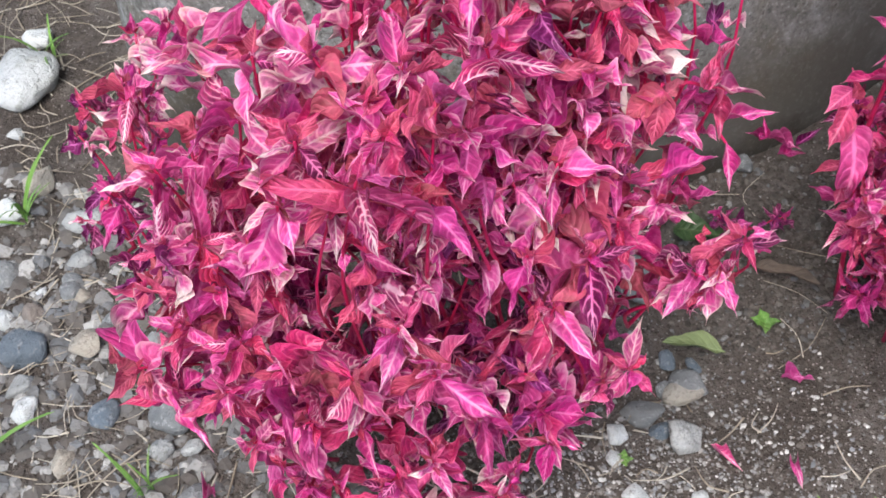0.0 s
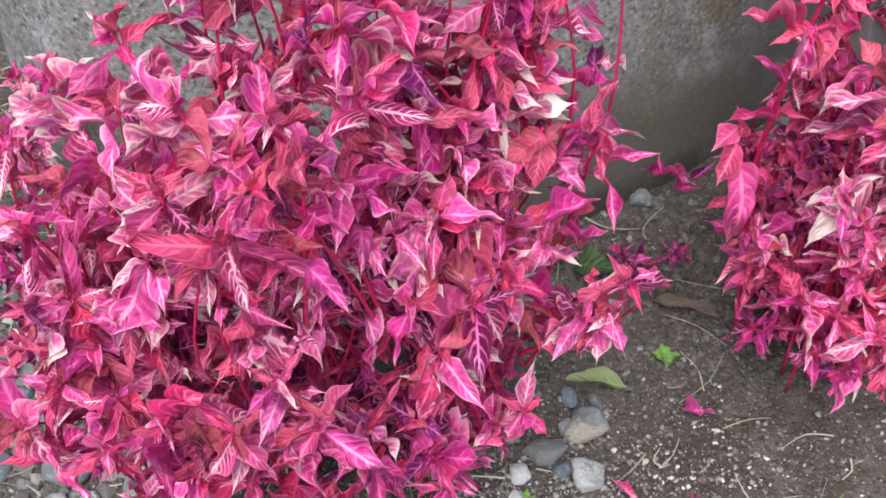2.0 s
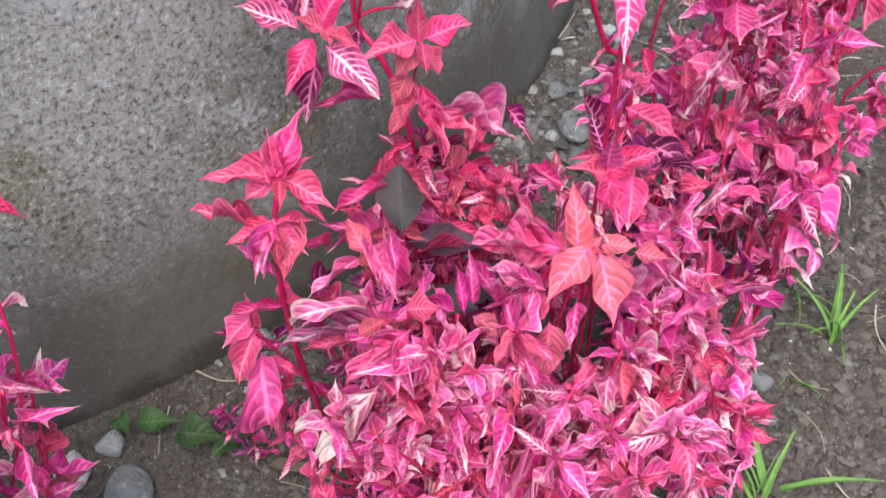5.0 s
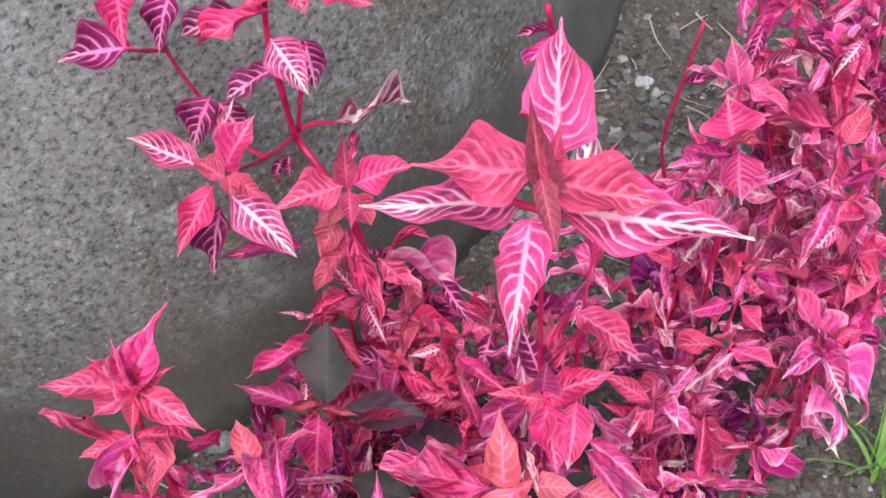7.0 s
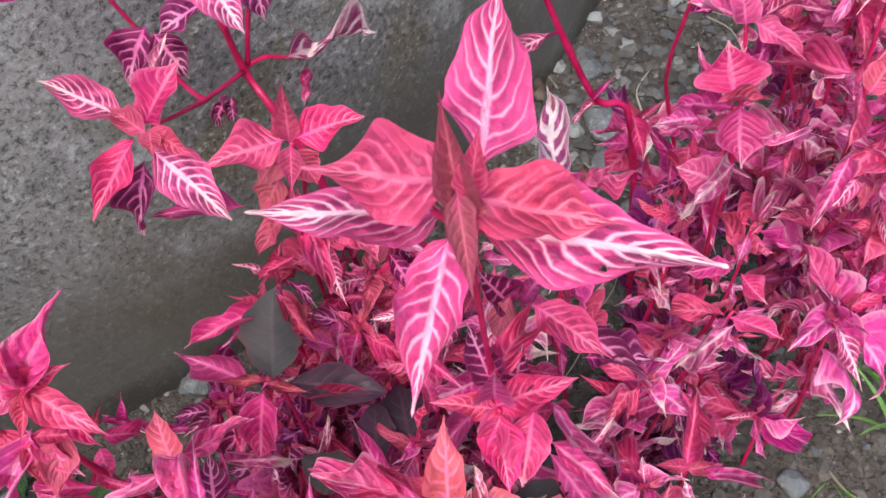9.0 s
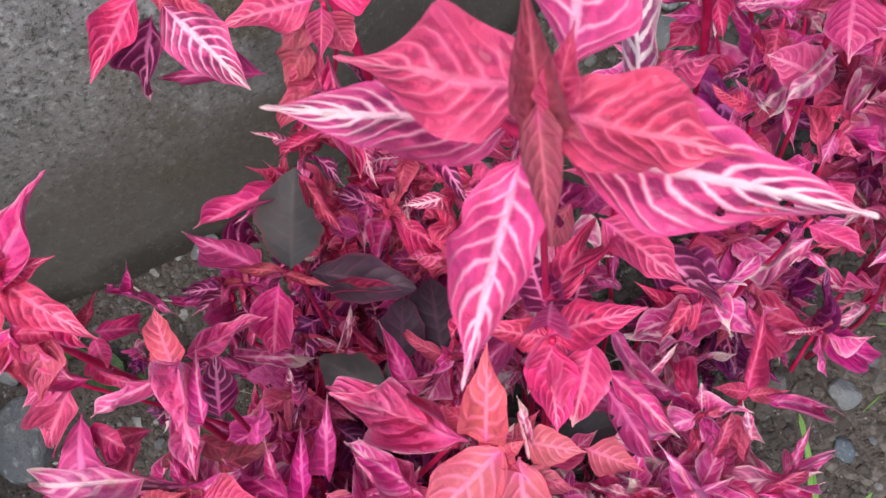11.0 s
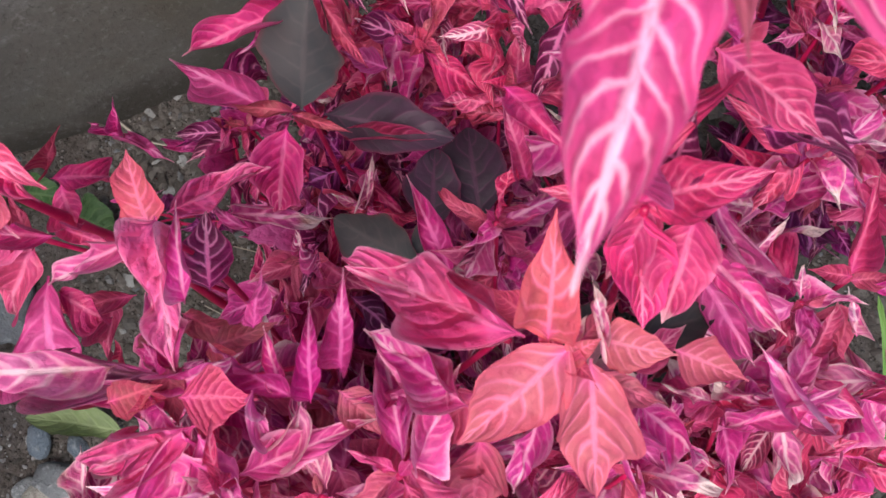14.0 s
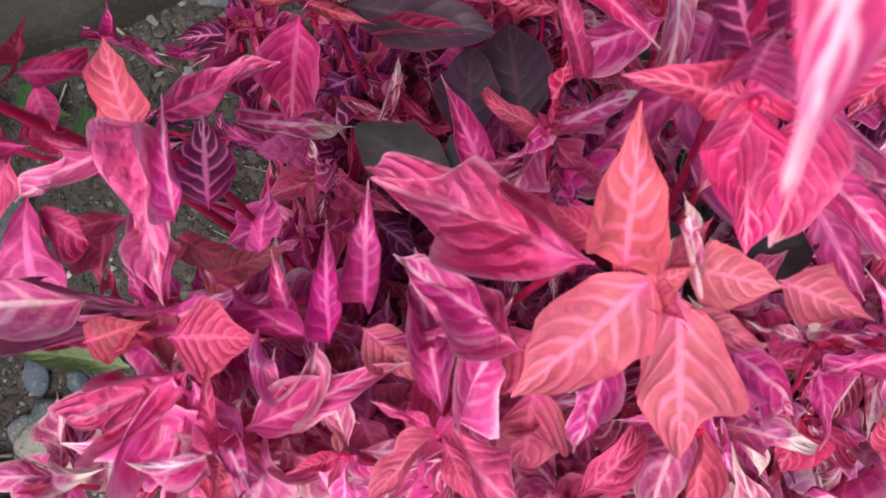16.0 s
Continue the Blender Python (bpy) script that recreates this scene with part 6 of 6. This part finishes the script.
more(last, [], [
    (0.630, 1.021, 0.420, 0.620, 1.036, 0.440, 0.60, "crumple", "pale"),
    (0.587, 1.046, 0.430, 0.638, 1.048, 0.420, 0.36, "crumple", "withered"),
    (0.666, 0.930, 0.540, 0.688, 0.916, 0.525, 0.55, "ovate", "russet"),
    (0.632, 0.912, 0.520, 0.660, 0.902, 0.505, 0.50, "crumple", "bleached"),
    (0.632, 0.906, 0.500, 0.657, 0.890, 0.480, 0.50, "fold", "pink"),
    (0.660, 0.904, 0.500, 0.672, 0.880, 0.480, 0.55, "ovate", "crimson"),
    (0.606, 0.900, 0.480, 0.596, 0.912, 0.500, 0.50, "cup", "magenta"),
    (0.700, 0.905, 0.520, 0.712, 0.876, 0.490, 0.50, "fold", "pink"),
    (0.680, 0.900, 0.500, 0.668, 0.872, 0.470, 0.46, "twist", "pink"),
])
last = shoot((0.97, 1.25), "bloodleaf shoot with crimson shell-shaped leaves", [
    [(0.970, 1.250, 0.000), (0.962, 1.225, 0.300), (0.943, 1.174, 0.630)],
    [(0.962, 1.225, 0.300), (0.975, 1.250, 0.480), (0.967, 1.256, 0.610)],
], [
    (0.942, 1.178, 0.640, 0.939, 1.199, 0.665, 1.27, "cup", "crimson"),
    (0.946, 1.171, 0.630, 0.946, 1.147, 0.600, 0.88, "cup", "crimson"),
    (0.931, 1.168, 0.645, 0.964, 1.166, 0.645, 0.35, "fold", "coral"),
    (0.920, 1.175, 0.620, 0.896, 1.180, 0.610, 0.72, "fold", "pink"),
    (0.958, 1.156, 0.620, 0.987, 1.159, 0.600, 0.49, "crumple", "pink"),
    (0.964, 1.250, 0.620, 0.958, 1.269, 0.650, 0.63, "ovate", "crimson"),
    (0.983, 1.263, 0.610, 1.024, 1.283, 0.610, 0.45, "fold", "pale"),
    (0.974, 1.255, 0.610, 1.006, 1.237, 0.590, 0.46, "spear", "crimson"),
    (0.961, 1.264, 0.610, 0.933, 1.287, 0.600, 0.47, "fold", "pink"),
    (0.967, 1.264, 0.600, 0.969, 1.254, 0.580, 0.68, "crumple", "bleached"),
])
more(last, [], [
    (1.036, 1.230, 0.580, 0.989, 1.262, 0.560, 0.40, "fold", "crimson"),
    (1.043, 1.207, 0.590, 1.061, 1.224, 0.610, 0.66, "ovate", "coral"),
    (1.037, 1.193, 0.530, 1.009, 1.156, 0.500, 0.37, "fold", "pink"),
    (0.947, 1.169, 0.570, 0.912, 1.144, 0.550, 0.41, "crumple", "bleached"),
    (0.946, 1.196, 0.600, 0.915, 1.215, 0.580, 0.59, "fold", "magenta"),
    (0.945, 1.168, 0.550, 0.915, 1.186, 0.550, 0.96, "ovate", "crimson"),
])
more(last, [], [
    (0.950, 1.237, 0.520, 0.990, 1.234, 0.520, 0.36, "fold", "coral"),
    (0.957, 1.363, 0.500, 0.990, 1.365, 0.500, 0.40, "fold", "plum"),
    (0.923, 1.253, 0.500, 0.967, 1.268, 0.480, 0.40, "fold", "pink"),
    (0.959, 1.228, 0.470, 0.930, 1.210, 0.440, 0.40, "crumple", "bleached"),
    (0.902, 1.281, 0.480, 0.910, 1.262, 0.450, 0.55, "fold", "crimson"),
    (0.932, 1.264, 0.460, 0.925, 1.235, 0.440, 0.45, "fold", "magenta"),
])
last = shoot((1.08, 1.34), "bloodleaf shoot with pale-veined leaves and thick crimson stem", [
    [(1.080, 1.340, 0.000), (1.084, 1.290, 0.400), (1.084, 1.307, 0.500), (1.087, 1.311, 0.580)],
    [(1.020, 1.340, 0.000), (0.958, 1.384, 0.330), (0.948, 1.375, 0.420), (0.953, 1.368, 0.480), (0.967, 1.369, 0.570)],
], [
    (1.048, 1.239, 0.560, 1.073, 1.254, 0.580, 0.55, "fold", "crimson"),
    (1.051, 1.234, 0.550, 1.040, 1.206, 0.520, 0.42, "fold", "crimson"),
    (1.034, 1.313, 0.600, 1.059, 1.299, 0.570, 0.50, "fold", "plum"),
    (1.086, 1.317, 0.580, 1.055, 1.288, 0.570, 0.42, "fold", "pale"),
    (1.013, 1.352, 0.570, 1.002, 1.337, 0.540, 0.50, "fold", "plum"),
    (1.061, 1.219, 0.460, 1.023, 1.189, 0.440, 0.36, "twist", "pale"),
    (1.058, 1.239, 0.500, 1.094, 1.233, 0.480, 0.50, "crumple", "magenta"),
    (1.086, 1.189, 0.250, 1.061, 1.163, 0.200, 0.42, "fold", "pale"),
    (1.122, 1.216, 0.300, 1.116, 1.165, 0.260, 0.42, "fold", "pink"),
    (0.961, 1.136, 0.480, 0.979, 1.122, 0.460, 0.55, "cup", "crimson"),
])
more(last, [], [
    (0.952, 1.111, 0.450, 0.909, 1.094, 0.420, 0.42, "crumple", "bleached"),
    (0.919, 1.084, 0.400, 0.935, 1.055, 0.360, 0.36, "fold", "crimson"),
])
last = shoot((0.93, 1.33), "bare crimson bloodleaf stem with small wilted leaves", [
    [(0.930, 1.330, 0.000), (0.915, 1.339, 0.380), (0.881, 1.330, 0.440), (0.856, 1.322, 0.520), (0.834, 1.320, 0.600), (0.824, 1.311, 0.660)],
], [
    (0.827, 1.307, 0.630, 0.804, 1.299, 0.600, 0.42, "fold", "pink"),
    (0.825, 1.303, 0.640, 0.798, 1.311, 0.630, 0.45, "fold", "plum"),
    (0.838, 1.318, 0.580, 0.845, 1.340, 0.580, 0.40, "crumple", "magenta"),
    (0.850, 1.326, 0.530, 0.819, 1.331, 0.500, 0.30, "curl", "pale"),
    (0.879, 1.325, 0.450, 0.897, 1.339, 0.460, 0.30, "fold", "magenta"),
    (0.880, 1.330, 0.440, 0.863, 1.323, 0.420, 0.30, "curl", "pale"),
])
last = shoot((0.6, 0.97), "bloodleaf shoot with papery bleached leaves", [
    [(0.600, 0.970, 0.000), (0.590, 0.940, 0.250), (0.571, 0.912, 0.530)],
], [
    (0.574, 0.933, 0.570, 0.518, 0.935, 0.555, 0.34, "curl", "bleached"),
    (0.577, 0.905, 0.489, 0.522, 0.883, 0.414, 0.38, "spear", "ivory"),
    (0.569, 0.932, 0.530, 0.522, 0.934, 0.520, 0.42, "fold", "coral"),
    (0.602, 0.905, 0.350, 0.533, 0.923, 0.340, 0.42, "fold", "crimson"),
    (0.571, 0.922, 0.550, 0.595, 0.928, 0.560, 0.60, "young", "russet"),
    (0.606, 0.960, 0.580, 0.604, 0.994, 0.600, 0.36, "fold", "pink"),
    (0.729, 0.893, 0.420, 0.657, 0.820, 0.350, 0.30, "crumple", "pink"),
])
last = shoot((0.17, 0.98), "bloodleaf shoot with whitened leaves and a coral pair", [
    [(0.170, 0.980, 0.000), (0.190, 0.940, 0.300), (0.214, 0.903, 0.610)],
], [
    (0.217, 0.890, 0.620, 0.266, 0.881, 0.625, 0.46, "flat", "white"),
    (0.195, 0.899, 0.620, 0.221, 0.846, 0.590, 0.30, "fold", "white"),
    (0.200, 0.801, 0.500, 0.165, 0.796, 0.500, 0.42, "spear", "coral"),
    (0.201, 0.803, 0.500, 0.238, 0.806, 0.500, 0.42, "spear", "coral"),
    (0.225, 0.889, 0.570, 0.231, 0.847, 0.550, 0.42, "droop", "coral"),
    (0.145, 0.780, 0.500, 0.131, 0.761, 0.480, 0.42, "fold", "rose"),
    (0.175, 0.793, 0.480, 0.203, 0.749, 0.440, 0.40, "droop", "pale"),
    (0.228, 0.845, 0.520, 0.276, 0.851, 0.520, 0.46, "flat", "rose"),
])
